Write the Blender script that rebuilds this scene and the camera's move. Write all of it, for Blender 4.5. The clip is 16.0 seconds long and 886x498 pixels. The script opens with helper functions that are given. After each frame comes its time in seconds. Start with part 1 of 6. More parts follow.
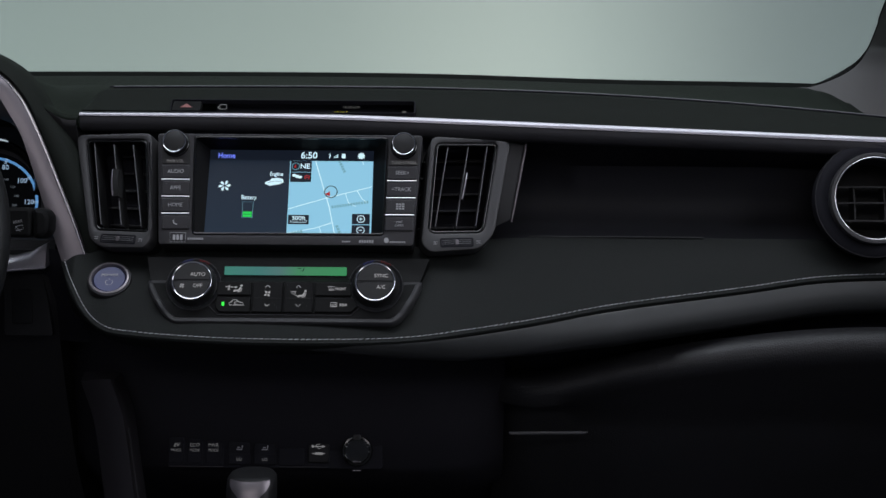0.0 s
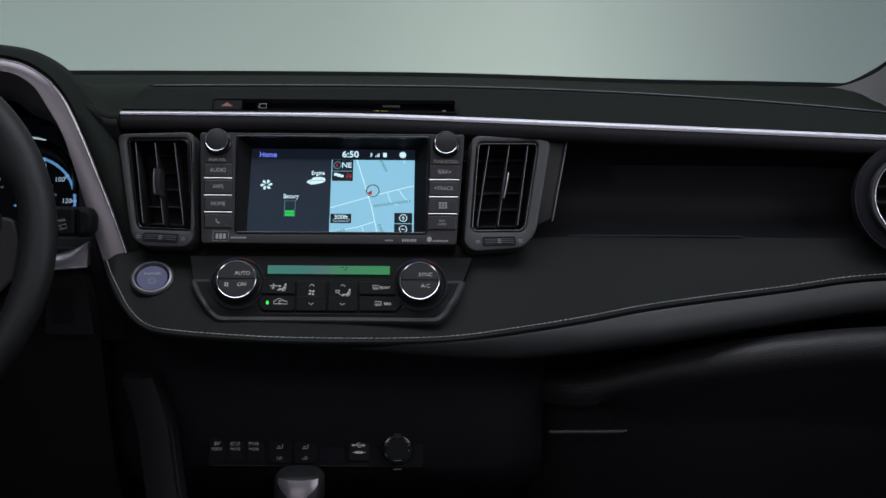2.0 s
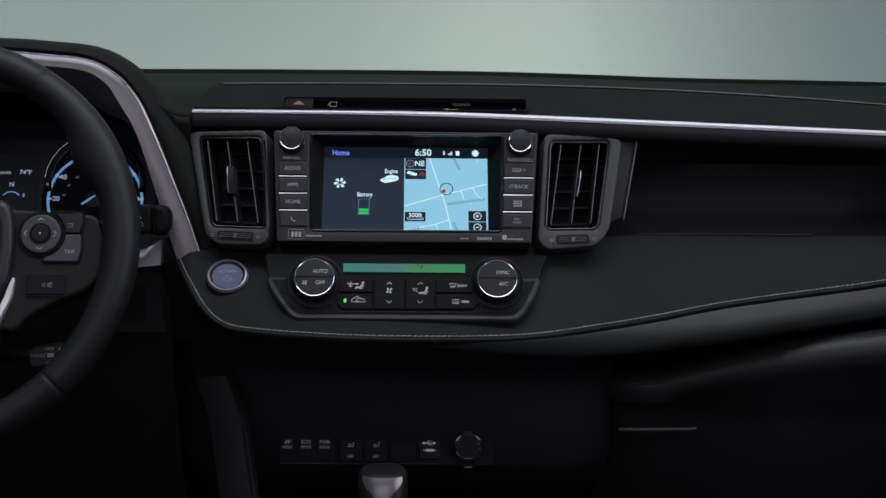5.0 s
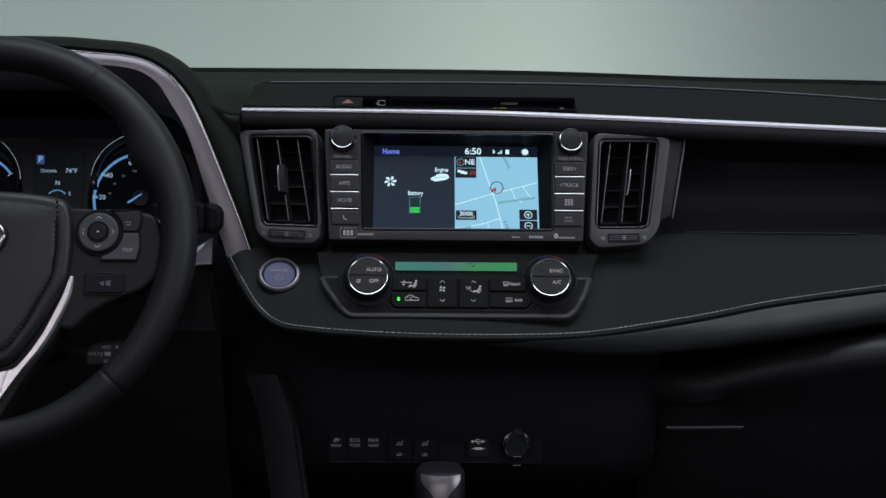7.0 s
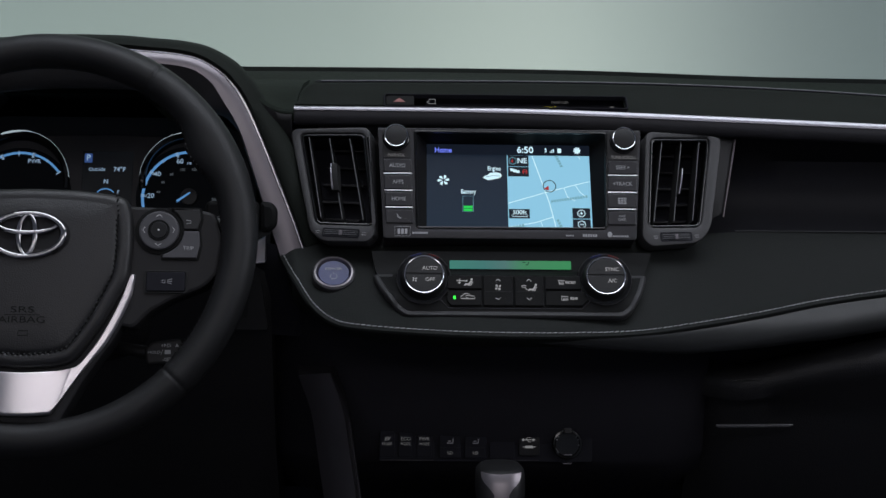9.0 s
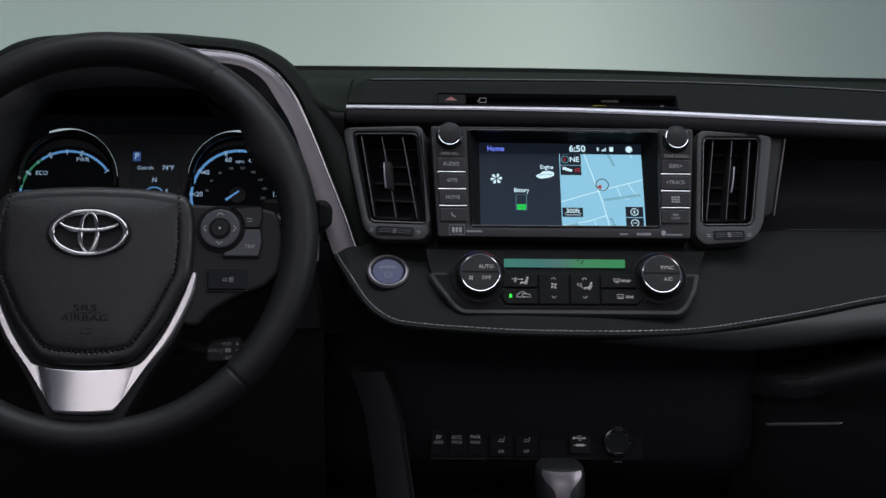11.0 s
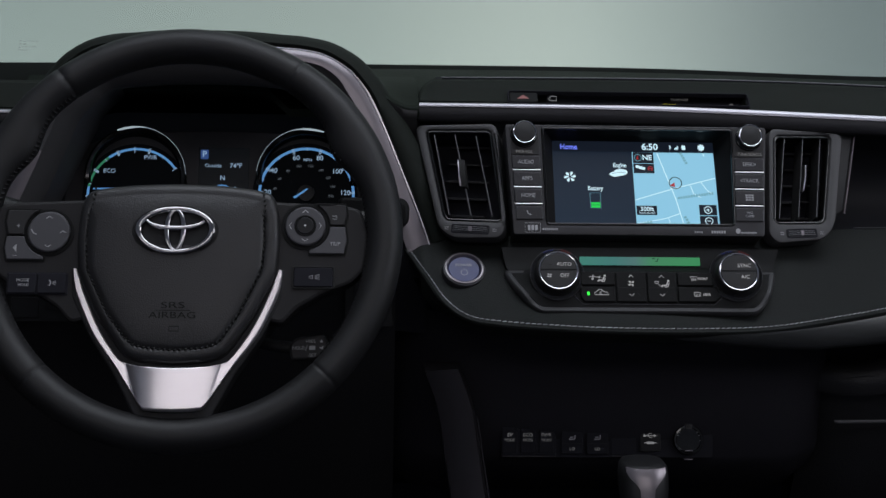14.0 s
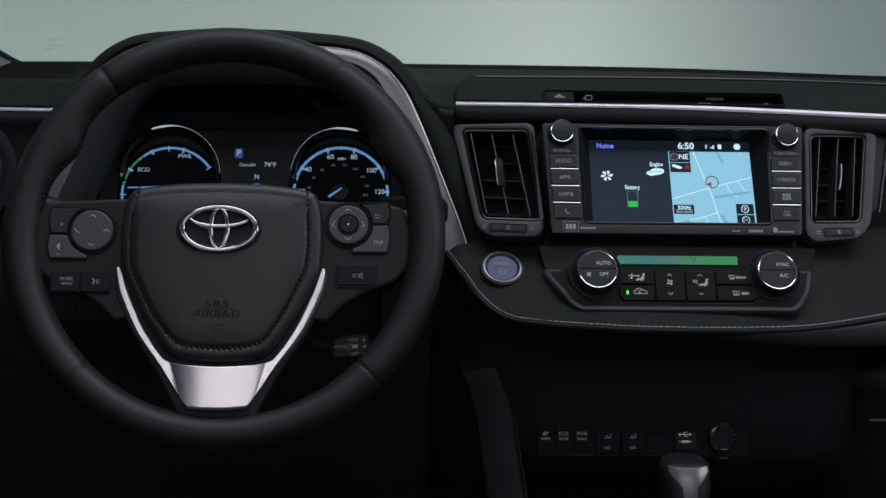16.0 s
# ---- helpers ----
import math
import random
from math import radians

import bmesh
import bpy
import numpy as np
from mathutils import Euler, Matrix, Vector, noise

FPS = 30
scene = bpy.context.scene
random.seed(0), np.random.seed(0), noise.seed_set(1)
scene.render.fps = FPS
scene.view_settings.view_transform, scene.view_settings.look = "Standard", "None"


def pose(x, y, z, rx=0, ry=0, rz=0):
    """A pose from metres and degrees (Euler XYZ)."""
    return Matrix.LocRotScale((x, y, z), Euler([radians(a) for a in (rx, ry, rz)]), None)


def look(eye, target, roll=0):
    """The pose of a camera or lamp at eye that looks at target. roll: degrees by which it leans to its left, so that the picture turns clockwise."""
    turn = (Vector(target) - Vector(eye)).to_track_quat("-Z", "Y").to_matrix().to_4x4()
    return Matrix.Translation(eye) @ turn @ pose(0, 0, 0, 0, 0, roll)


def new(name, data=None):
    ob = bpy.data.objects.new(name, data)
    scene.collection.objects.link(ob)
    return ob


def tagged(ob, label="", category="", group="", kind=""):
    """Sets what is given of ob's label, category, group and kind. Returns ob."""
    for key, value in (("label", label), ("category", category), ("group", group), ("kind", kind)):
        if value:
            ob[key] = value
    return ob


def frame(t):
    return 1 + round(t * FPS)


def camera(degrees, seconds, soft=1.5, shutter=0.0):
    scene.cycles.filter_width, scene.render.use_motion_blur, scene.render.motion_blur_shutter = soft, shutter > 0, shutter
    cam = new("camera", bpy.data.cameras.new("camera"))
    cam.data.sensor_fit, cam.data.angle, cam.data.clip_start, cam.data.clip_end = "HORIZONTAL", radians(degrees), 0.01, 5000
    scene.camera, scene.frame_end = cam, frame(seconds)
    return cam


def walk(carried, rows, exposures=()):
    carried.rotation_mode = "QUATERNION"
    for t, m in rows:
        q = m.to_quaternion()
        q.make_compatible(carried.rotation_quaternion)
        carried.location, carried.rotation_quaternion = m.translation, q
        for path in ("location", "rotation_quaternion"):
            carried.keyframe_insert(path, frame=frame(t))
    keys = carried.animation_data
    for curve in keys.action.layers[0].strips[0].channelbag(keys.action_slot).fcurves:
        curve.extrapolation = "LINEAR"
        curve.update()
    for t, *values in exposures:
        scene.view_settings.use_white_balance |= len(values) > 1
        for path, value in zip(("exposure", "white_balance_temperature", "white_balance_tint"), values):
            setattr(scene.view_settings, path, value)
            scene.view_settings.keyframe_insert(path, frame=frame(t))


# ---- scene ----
cam = camera(36.0, 16.0)
# t, x, y, z, yaw, pitch, roll: a straight slide across the cabin
PATH = [
    (0.0, 0.1422, -1.2795, 0.8267, 0.0878, -9.2051, -0.4343),
    (0.5, 0.1322, -1.2798, 0.8265, 0.0196, -9.2076, -0.446),
    (1.0, 0.1207, -1.2802, 0.8263, -0.0588, -9.2103, -0.4594),
    (1.5, 0.108, -1.2806, 0.8261, -0.145, -9.213, -0.4743),
    (2.0, 0.0946, -1.281, 0.8258, -0.2363, -9.2155, -0.4901),
    (2.5, 0.0808, -1.2814, 0.8255, -0.3303, -9.2176, -0.5065),
    (3.0, 0.0668, -1.2818, 0.8252, -0.4253, -9.2195, -0.5231),
    (3.5, 0.0528, -1.2821, 0.8249, -0.5204, -9.2209, -0.5399),
    (4.0, 0.0389, -1.2824, 0.8246, -0.6153, -9.2219, -0.5568),
    (6.5, -0.0319, -1.2835, 0.8227, -1.097, -9.2213, -0.6438),
    (7.0, -0.0466, -1.2836, 0.8222, -1.1971, -9.2199, -0.6622),
    (7.5, -0.0615, -1.2837, 0.8218, -1.2984, -9.218, -0.681),
    (8.0, -0.0766, -1.2838, 0.8213, -1.4007, -9.2157, -0.7),
    (8.5, -0.0918, -1.2838, 0.8208, -1.5037, -9.213, -0.7193),
    (9.0, -0.1069, -1.2838, 0.8202, -1.607, -9.2097, -0.7388),
    (11.5, -0.1824, -1.2832, 0.8173, -2.1194, -9.1869, -0.8372),
    (12.0, -0.1972, -1.283, 0.8167, -2.2198, -9.181, -0.8568),
    (12.5, -0.2117, -1.2828, 0.816, -2.3184, -9.1749, -0.8762),
    (13.0, -0.2258, -1.2825, 0.8154, -2.4141, -9.1686, -0.8951),
    (13.5, -0.2393, -1.2822, 0.8148, -2.5055, -9.1621, -0.9132),
    (14.0, -0.2519, -1.2819, 0.8142, -2.5911, -9.1558, -0.9303),
    (14.5, -0.2635, -1.2817, 0.8136, -2.6695, -9.1497, -0.9461),
    (15.0, -0.274, -1.2814, 0.8131, -2.741, -9.1439, -0.9605),
    (15.5, -0.284, -1.2811, 0.8126, -2.8083, -9.1383, -0.9741),
    (16.0, -0.2944, -1.2808, 0.8121, -2.8792, -9.1321, -0.9885),
]
walk(cam, [(t, pose(x, y, z, 90 + pitch, roll, yaw)) for t, x, y, z, yaw, pitch, roll in PATH])

# ---------------------------------------------------------------- world and lamps
world = bpy.data.worlds.new("studio_dark")
scene.world = world
world.use_nodes = True
world.node_tree.nodes["Background"].inputs[0].default_value = (0.55, 0.62, 0.6, 1)
world.node_tree.nodes["Background"].inputs[1].default_value = 0.02


def soft_box(name, size_x, size_y, watts, eye, target, colour=(1, 1, 1)):
    lamp = bpy.data.lights.new(name, "AREA")
    lamp.shape, lamp.size, lamp.size_y = "RECTANGLE", size_x, size_y
    lamp.energy, lamp.color = watts, colour
    ob = new(name, lamp)
    ob.matrix_world = look(eye, target)
    return ob


# unseen lamps: a bank above the car, added fill outside the passenger's window, a bank high behind the seats
soft_box("overhead_bank", 2.4, 0.9, 23, (0.15, -0.3, 2.3), (0.12, 0.0, 0.6), (0.9, 0.95, 1.05))
soft_box("side_fill", 0.9, 0.7, 8.0, (1.75, -0.75, 1.45), (0.2, 0.0, 0.62), (0.92, 0.94, 1.04))
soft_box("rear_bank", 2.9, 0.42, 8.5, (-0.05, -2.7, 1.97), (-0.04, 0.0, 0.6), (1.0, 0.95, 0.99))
scene.view_settings.exposure = 0.06


# ---------------------------------------------------------------- materials
def material(name, colour, rough=0.5, metal=0.0, bump=0.0, scale=400.0, vary=0.0, coat=0.0, specular=0.35, kind="noise", wear=0.0):
    m = bpy.data.materials.new(name)
    m.use_nodes = True
    nt = m.node_tree
    b = nt.nodes["Principled BSDF"]
    b.inputs["Base Color"].default_value = (*colour, 1)
    b.inputs["Roughness"].default_value = rough
    b.inputs["Metallic"].default_value = metal
    b.inputs["Coat Weight"].default_value = coat
    b.inputs["Specular IOR Level"].default_value = specular
    tc = nt.nodes.new("ShaderNodeTexCoord")
    if bump:
        tex = nt.nodes.new("ShaderNodeTexVoronoi" if kind == "leather" else "ShaderNodeTexNoise")
        tex.inputs["Scale"].default_value = scale
        nt.links.new(tc.outputs["Object"], tex.inputs["Vector"])
        bp = nt.nodes.new("ShaderNodeBump")
        bp.inputs["Strength"].default_value = bump
        bp.inputs["Distance"].default_value = 0.0006
        nt.links.new(tex.outputs["Distance" if kind == "leather" else "Fac"], bp.inputs["Height"])
        nt.links.new(bp.outputs["Normal"], b.inputs["Normal"])
    if vary:
        n2 = nt.nodes.new("ShaderNodeTexNoise")
        n2.inputs["Scale"].default_value = 14.0
        n2.inputs["Detail"].default_value = 6.0
        nt.links.new(tc.outputs["Object"], n2.inputs["Vector"])
        r = nt.nodes.new("ShaderNodeMapRange")
        r.inputs["To Min"].default_value, r.inputs["To Max"].default_value = rough - vary, rough + vary
        nt.links.new(n2.outputs["Fac"], r.inputs["Value"])
        nt.links.new(r.outputs["Result"], b.inputs["Roughness"])
        mix = nt.nodes.new("ShaderNodeMix")
        mix.data_type = "RGBA"
        mix.inputs["A"].default_value = (*[c * 0.85 for c in colour], 1)
        mix.inputs["B"].default_value = (*[min(1, c * 1.15) for c in colour], 1)
        nt.links.new(n2.outputs["Fac"], mix.inputs["Factor"])
        nt.links.new(mix.outputs["Result"], b.inputs["Base Color"])
    return m


def glow(name, colour, strength):
    m = bpy.data.materials.new(name)
    m.use_nodes = True
    b = m.node_tree.nodes["Principled BSDF"]
    b.inputs["Base Color"].default_value = (0.01, 0.01, 0.01, 1)
    b.inputs["Roughness"].default_value = 0.25
    b.inputs["Specular IOR Level"].default_value = 0.15
    b.inputs["Emission Color"].default_value = (*colour, 1)
    b.inputs["Emission Strength"].default_value = strength
    return m


PLASTIC = material("soft_black_plastic", (0.0162, 0.0158, 0.0165), 0.55, bump=0.25, scale=900, vary=0.06)
PLASTIC_DARK = material("dark_satin_plastic", (0.0105, 0.0105, 0.0112), 0.45, bump=0.1, scale=1100, vary=0.05)
DASH_PAD = material("grained_dash_pad", (0.0098, 0.0122, 0.0099), 0.68, bump=0.4, scale=800, vary=0.06, specular=0.14, kind="leather")
DASH_TOP = material("grained_dash_skin", (0.0068, 0.0104, 0.007), 0.74, bump=0.5, scale=700, vary=0.05, kind="leather", specular=0.16)
GLOVE_SKIN = material("pebbled_glove_box_skin", (0.0115, 0.0114, 0.0127), 0.48, bump=0.4, scale=600, vary=0.06, kind="leather", specular=0.42)
LEATHER = material("black_leather", (0.0106, 0.012, 0.0113), 0.55, bump=0.4, scale=950, vary=0.06, kind="leather", specular=0.13)
ROLL = material("smooth_dash_vinyl", (0.034, 0.036, 0.036), 0.42, bump=0.08, scale=1000, vary=0.05, kind="leather", specular=0.5)
WHEEL_LEATHER = material("smooth_wheel_leather", (0.0122, 0.0122, 0.0127), 0.48, bump=0.18, scale=1400, vary=0.05, kind="leather")
PIANO = material("gloss_black", (0.006, 0.006, 0.006), 0.16, coat=0.5, vary=0.03)
VENT_GREY = material("charcoal_satin_plastic", (0.052, 0.051, 0.053), 0.5, vary=0.04, bump=0.08, scale=1500)
KEY_GREY = material("grey_control_key", (0.062, 0.061, 0.067), 0.5, vary=0.04, bump=0.08, scale=1500)
CLIMATE_GREY = material("dark_satin_bezel", (0.036, 0.036, 0.038), 0.55, vary=0.04, bump=0.08, scale=1500)
GREY_TRIM = material("dark_grey_satin_trim", (0.036, 0.035, 0.038), 0.42, metal=0.3, vary=0.04, bump=0.05, scale=1500)
SILVER = material("brushed_silver", (0.76, 0.73, 0.75), 0.27, metal=1.0, vary=0.04)
STRIP = material("satin_silver_strip", (0.42, 0.405, 0.44), 0.36, metal=1.0)
SATIN_SILVER = material("satin_silver", (0.74, 0.705, 0.725), 0.3, metal=1.0, vary=0.06, bump=0.04, scale=1200)
DULL_SILVER = material("dull_silver", (0.21, 0.19, 0.203), 0.36, metal=0.78, vary=0.03)
SMOKED_TRIM = material("smoked_console_trim", (0.038, 0.035, 0.039), 0.42, metal=0.5, vary=0.04, bump=0.05, scale=1200)
# paler edge grey; on the vanes and welt it stands in for a highlight
PALE_EDGE = material("pale_edge_grey", (0.11, 0.11, 0.115), 0.35, bump=0.04, scale=1500)
SMOKED = material("smoked_silver", (0.21, 0.19, 0.2), 0.34, metal=0.85, vary=0.04, bump=0.05, scale=1200)
CHROME = material("chrome", (0.66, 0.66, 0.69), 0.1, metal=1.0, vary=0.02)
RUBBER = material("matt_black_rubber", (0.012, 0.012, 0.012), 0.75, bump=0.2, scale=800)
THREAD = material("grey_thread", (0.66, 0.66, 0.67), 0.7, bump=0.3, scale=3000)
BLACK_THREAD = material("black_thread", (0.008, 0.008, 0.008), 0.6)
RIM_THREAD = material("dark_rim_thread", (0.014, 0.013, 0.014), 0.6)
EMBLEM = material("dark_chrome", (0.42, 0.405, 0.41), 0.08, metal=1.0)
CARPET = material("black_carpet", (0.04, 0.04, 0.052), 0.95, bump=1.0, scale=1500, vary=0.02)
PILLAR = material("grey_pillar_trim", (0.12, 0.117, 0.117), 0.7, bump=0.3, scale=900, vary=0.05)
FRIT = material("black_glass_border", (0.004, 0.0045, 0.0042), 0.55, vary=0.03, specular=0.1)
PRINT_DIM = material("grey_print", (0.36, 0.36, 0.37), 0.5)
PANEL = material("dull_lower_panel", (0.015, 0.0143, 0.0183), 0.65, bump=0.15, scale=900, vary=0.06, specular=0.25)
EMBOSS_SHADE = material("emboss_shade_colour", (0.0075, 0.0075, 0.0075), 0.75, specular=0.2)
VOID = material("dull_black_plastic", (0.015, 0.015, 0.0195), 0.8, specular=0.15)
FACE = material("matt_panel_face", (0.0065, 0.0067, 0.0068), 0.6, specular=0.14, vary=0.04, bump=0.06, scale=1300)
WHEEL_PAD = material("grained_wheel_pad", (0.015, 0.0147, 0.0155), 0.4, bump=0.26, scale=900, vary=0.08, kind="leather", specular=0.5)
SPOKE = material("dull_black_spoke", (0.0135, 0.0135, 0.0145), 0.5, bump=0.1, scale=1100, vary=0.05, specular=0.2)
SPOKE_SKIN = material("satin_spoke_skin", (0.0152, 0.0145, 0.0152), 0.5, bump=0.2, scale=1100, vary=0.06, specular=0.22)
LIP = material("satin_lip_plastic", (0.028, 0.027, 0.03), 0.5, bump=0.08, scale=1300, vary=0.05)
RING_GLINT = glow("painted_ring_glint", (0.7, 0.85, 0.95), 0.5)
SHELF = material("shelf_black", (0.0095, 0.0095, 0.012), 0.55, specular=0.22, vary=0.05, bump=0.1, scale=900)
PRINT = material("white_print", (0.62, 0.62, 0.62), 0.5)
PRINT_RED = material("dull_red_print", (0.32, 0.13, 0.12), 0.5)
BLUE_BUTTON = material("blue_translucent_button", (0.04, 0.046, 0.125), 0.45, coat=0.1, vary=0.03)
SCREEN_DARK = glow("screen_dark", (0.0075, 0.0115, 0.0185), 1.0)
SCREEN_BAR = glow("screen_bar", (0.005, 0.008, 0.015), 1.0)
SCREEN_WHITE = glow("screen_white", (0.7, 0.95, 1.08), 0.9)
SCREEN_BLUE = glow("screen_blue_text", (0.16, 0.22, 0.95), 1.1)
SCREEN_GREEN = glow("screen_green", (0.02, 0.75, 0.1), 0.8)
SCREEN_RED = glow("screen_red", (0.6, 0.03, 0.03), 0.6)
SCREEN_MAP = glow("screen_map", (0.24, 0.52, 0.70), 1.03)
SCREEN_ROAD = glow("screen_road", (0.62, 0.9, 1.0), 0.95)
SCREEN_INK = glow("screen_ink", (0.02, 0.05, 0.06), 0.6)
SCREEN_LABEL = glow("screen_label", (0.13, 0.3, 0.38), 0.85)
SCREEN_STREET = glow("screen_street_name", (0.15, 0.34, 0.42), 1.0)
RECESS = material("matt_black_recess", (0.007, 0.007, 0.0075), 0.6, vary=0.03, specular=0.12)
LCD_GREEN = glow("green_backlight", (0.07, 0.33, 0.19), 0.62)
LCD_INK = glow("lcd_ink", (0.01, 0.06, 0.035), 0.8)
LED_GREEN = glow("green_led", (0.05, 1.0, 0.08), 1.3)
PRINT_LIT = glow("backlit_white", (0.6, 0.6, 0.62), 0.58)
# knob and port print is given a faint glow only to read brighter
PRINT_MID = glow("glowing_print_mid", (0.6, 0.6, 0.62), 0.28)
PRINT_LOW = glow("backlit_dim", (0.6, 0.6, 0.62), 0.15)
GAUGE_BLUE = glow("gauge_blue", (0.13, 0.36, 0.75), 0.62)
GAUGE_WHITE = glow("gauge_white", (0.45, 0.65, 0.9), 0.52)
GAUGE_TILE = glow("gear_tile_blue", (0.045, 0.1, 0.3), 0.6)
GAUGE_DIM = glow("gauge_dim", (0.3, 0.35, 0.4), 0.25)
GAUGE_GREEN = glow("gauge_green", (0.05, 0.28, 0.16), 0.5)
GAUGE_FACE = glow("gauge_face", (0.002, 0.0025, 0.0035), 0.4)
GAUGE_FACE.node_tree.nodes["Principled BSDF"].inputs["Base Color"].default_value = (0.004, 0.004, 0.004, 1)
GAUGE_FACE.node_tree.nodes["Principled BSDF"].inputs["Roughness"].default_value = 0.6
GAUGE_FACE.node_tree.nodes["Principled BSDF"].inputs["Specular IOR Level"].default_value = 0.05
GAUGE_PANEL = glow("info_panel", (0.002, 0.0026, 0.0035), 0.9)
WARN_YELLOW = glow("amber_text", (0.6, 0.55, 0.02), 0.7)
SCALE_RED = glow("dim_red_print", (0.5, 0.03, 0.03), 0.3)
SCALE_BLUE = glow("dim_blue_print", (0.05, 0.08, 0.5), 0.3)
WARN_DIM = glow("dim_text", (0.3, 0.3, 0.3), 0.22)
WARN_SYMBOL = glow("dim_symbol", (0.5, 0.52, 0.55), 0.4)




def shaded_glow(m, axis, lo, hi, stops):
    """Lets a lit panel's backlight run from one colour to another along an axis (metres, in the object's frame)."""
    nt = m.node_tree
    tc, sx, mr, ramp = (nt.nodes.new("ShaderNode" + k) for k in ("TexCoord", "SeparateXYZ", "MapRange", "ValToRGB"))
    nt.links.new(tc.outputs["Object"], sx.inputs[0])
    nt.links.new(sx.outputs[axis], mr.inputs["Value"])
    mr.inputs["From Min"].default_value, mr.inputs["From Max"].default_value = lo, hi
    nt.links.new(mr.outputs["Result"], ramp.inputs[0])
    els = ramp.color_ramp.elements
    while len(els) < len(stops):
        els.new(0.5)
    for e, (p, c) in zip(els, stops):
        e.position, e.color = p, (*c, 1)
    nt.links.new(ramp.outputs[0], m.node_tree.nodes["Principled BSDF"].inputs["Emission Color"])


shaded_glow(LCD_GREEN, "X", -0.0625, 0.053, ((0.0, (0.07, 0.30, 0.24)), (0.28, (0.075, 0.26, 0.24)), (0.45, (0.11, 0.25, 0.24)), (0.6, (0.08, 0.33, 0.16)), (1.0, (0.06, 0.37, 0.14))))
shaded_glow(SCREEN_DARK, "Y", -0.055, 0.024, ((0.0, (0.0115, 0.0215, 0.039)), (0.5, (0.009, 0.017, 0.032)), (1.0, (0.006, 0.0115, 0.0225))))

# ---------------------------------------------------------------- mesh tools (millimetres in, metres out, unless said)
def plane(x, y, z, tilt):
    """A panel's pose: x right, y up the panel, z out of it; tilt: degrees by which its top leans away."""
    return pose(x, y, z, 90 - tilt, 0, 0)


def thing(name, m, label, category, group="", kind=""):
    ob = new(name)
    ob.matrix_world = m
    ob.empty_display_size = 0.02
    return tagged(ob, label, category, group, kind)


def finish(name, verts, faces, mat, angle=40.0):
    me = bpy.data.meshes.new(name)
    me.from_pydata([tuple(v) for v in verts], [], faces)
    me.validate()
    bm = bmesh.new()
    bm.from_mesh(me)
    bmesh.ops.recalc_face_normals(bm, faces=bm.faces)
    bm.to_mesh(me)
    bm.free()
    me.polygons.foreach_set("use_smooth", [True] * len(me.polygons))
    me.set_sharp_from_angle(angle=radians(angle))
    if any(q.loop_total > 8 for q in me.polygons):
        # flat caps keep their own shading
        bm = bmesh.new()
        bm.from_mesh(me)
        for q in bm.faces:
            if len(q.verts) > 8:
                for e in q.edges:
                    e.smooth = False
        bm.to_mesh(me)
        bm.free()
    me.materials.append(mat)
    return me


def part(name, geo, mat, parent=None, label="", angle=40.0):
    """geo: (verts, faces) in metres, in the parent's frame."""
    ob = new(name, finish(name, geo[0], geo[1], mat, angle))
    ob.parent = parent
    if label:
        ob["label"] = label
    return ob


def joined(*geos):
    verts, faces = [], []
    for v, f in geos:
        n = len(verts)
        verts += list(v)
        faces += [tuple(i + n for i in q) for q in f]
    return verts, faces


def moved(geo, m):
    return [m @ Vector(v) for v in geo[0]], geo[1]


def rrect(x0, y0, x1, y1, r=1.0, n=5):
    out = []
    for cx, cy, a in ((x1 - r, y1 - r, 0), (x0 + r, y1 - r, 90), (x0 + r, y0 + r, 180), (x1 - r, y0 + r, 270)):
        for i in range(n + 1):
            t = radians(a + 90 * i / n)
            out.append((cx + r * math.cos(t), cy + r * math.sin(t)))
    return out


def rpoly(pts, r=3.0, n=5):
    """A polygon (counter-clockwise) with rounded corners."""
    out, k = [], len(pts)
    for i, p in enumerate(pts):
        p = Vector(p)
        a, b = Vector(pts[i - 1]) - p, Vector(pts[(i + 1) % k]) - p
        ra = min(r, a.length * 0.45, b.length * 0.45)
        p0, p1 = p + a.normalized() * ra, p + b.normalized() * ra
        for j in range(n + 1):
            t = j / n
            q = p0 * (1 - t) ** 2 + p * 2 * t * (1 - t) + p1 * t * t
            out.append((q.x, q.y))
    return out


def ellipse(cx, cy, rx, ry, n=64):
    return [(cx + rx * math.cos(2 * math.pi * i / n), cy + ry * math.sin(2 * math.pi * i / n)) for i in range(n)]


def inset(loop, d):
    out, k = [], len(loop)
    for i in range(k):
        p = Vector(loop[i])
        a, b = p - Vector(loop[i - 1]), Vector(loop[(i + 1) % k]) - p
        if a.length < 1e-6:
            a = b
        if b.length < 1e-6:
            b = a
        na, nb = Vector((-a.y, a.x)).normalized(), Vector((-b.y, b.x)).normalized()
        s = na + nb
        s = s / max(0.35, s.length_squared / 2) if s.length > 1e-6 else na
        out.append((p.x + s.x * d, p.y + s.y * d))
    return out


def rings(loops, cap0=True, cap1=True):
    """Skin over loops of equally many 3D points in mm."""
    n, verts, faces = len(loops[0]), [], []
    for lp in loops:
        verts += [Vector(p) * 0.001 for p in lp]
    for j in range(len(loops) - 1):
        for i in range(n):
            k = (i + 1) % n
            faces.append((j * n + i, j * n + k, (j + 1) * n + k, (j + 1) * n + i))
    if cap0:
        faces.append(tuple(reversed(range(n))))
    if cap1:
        faces.append(tuple(range((len(loops) - 1) * n, len(loops) * n)))
    return verts, faces


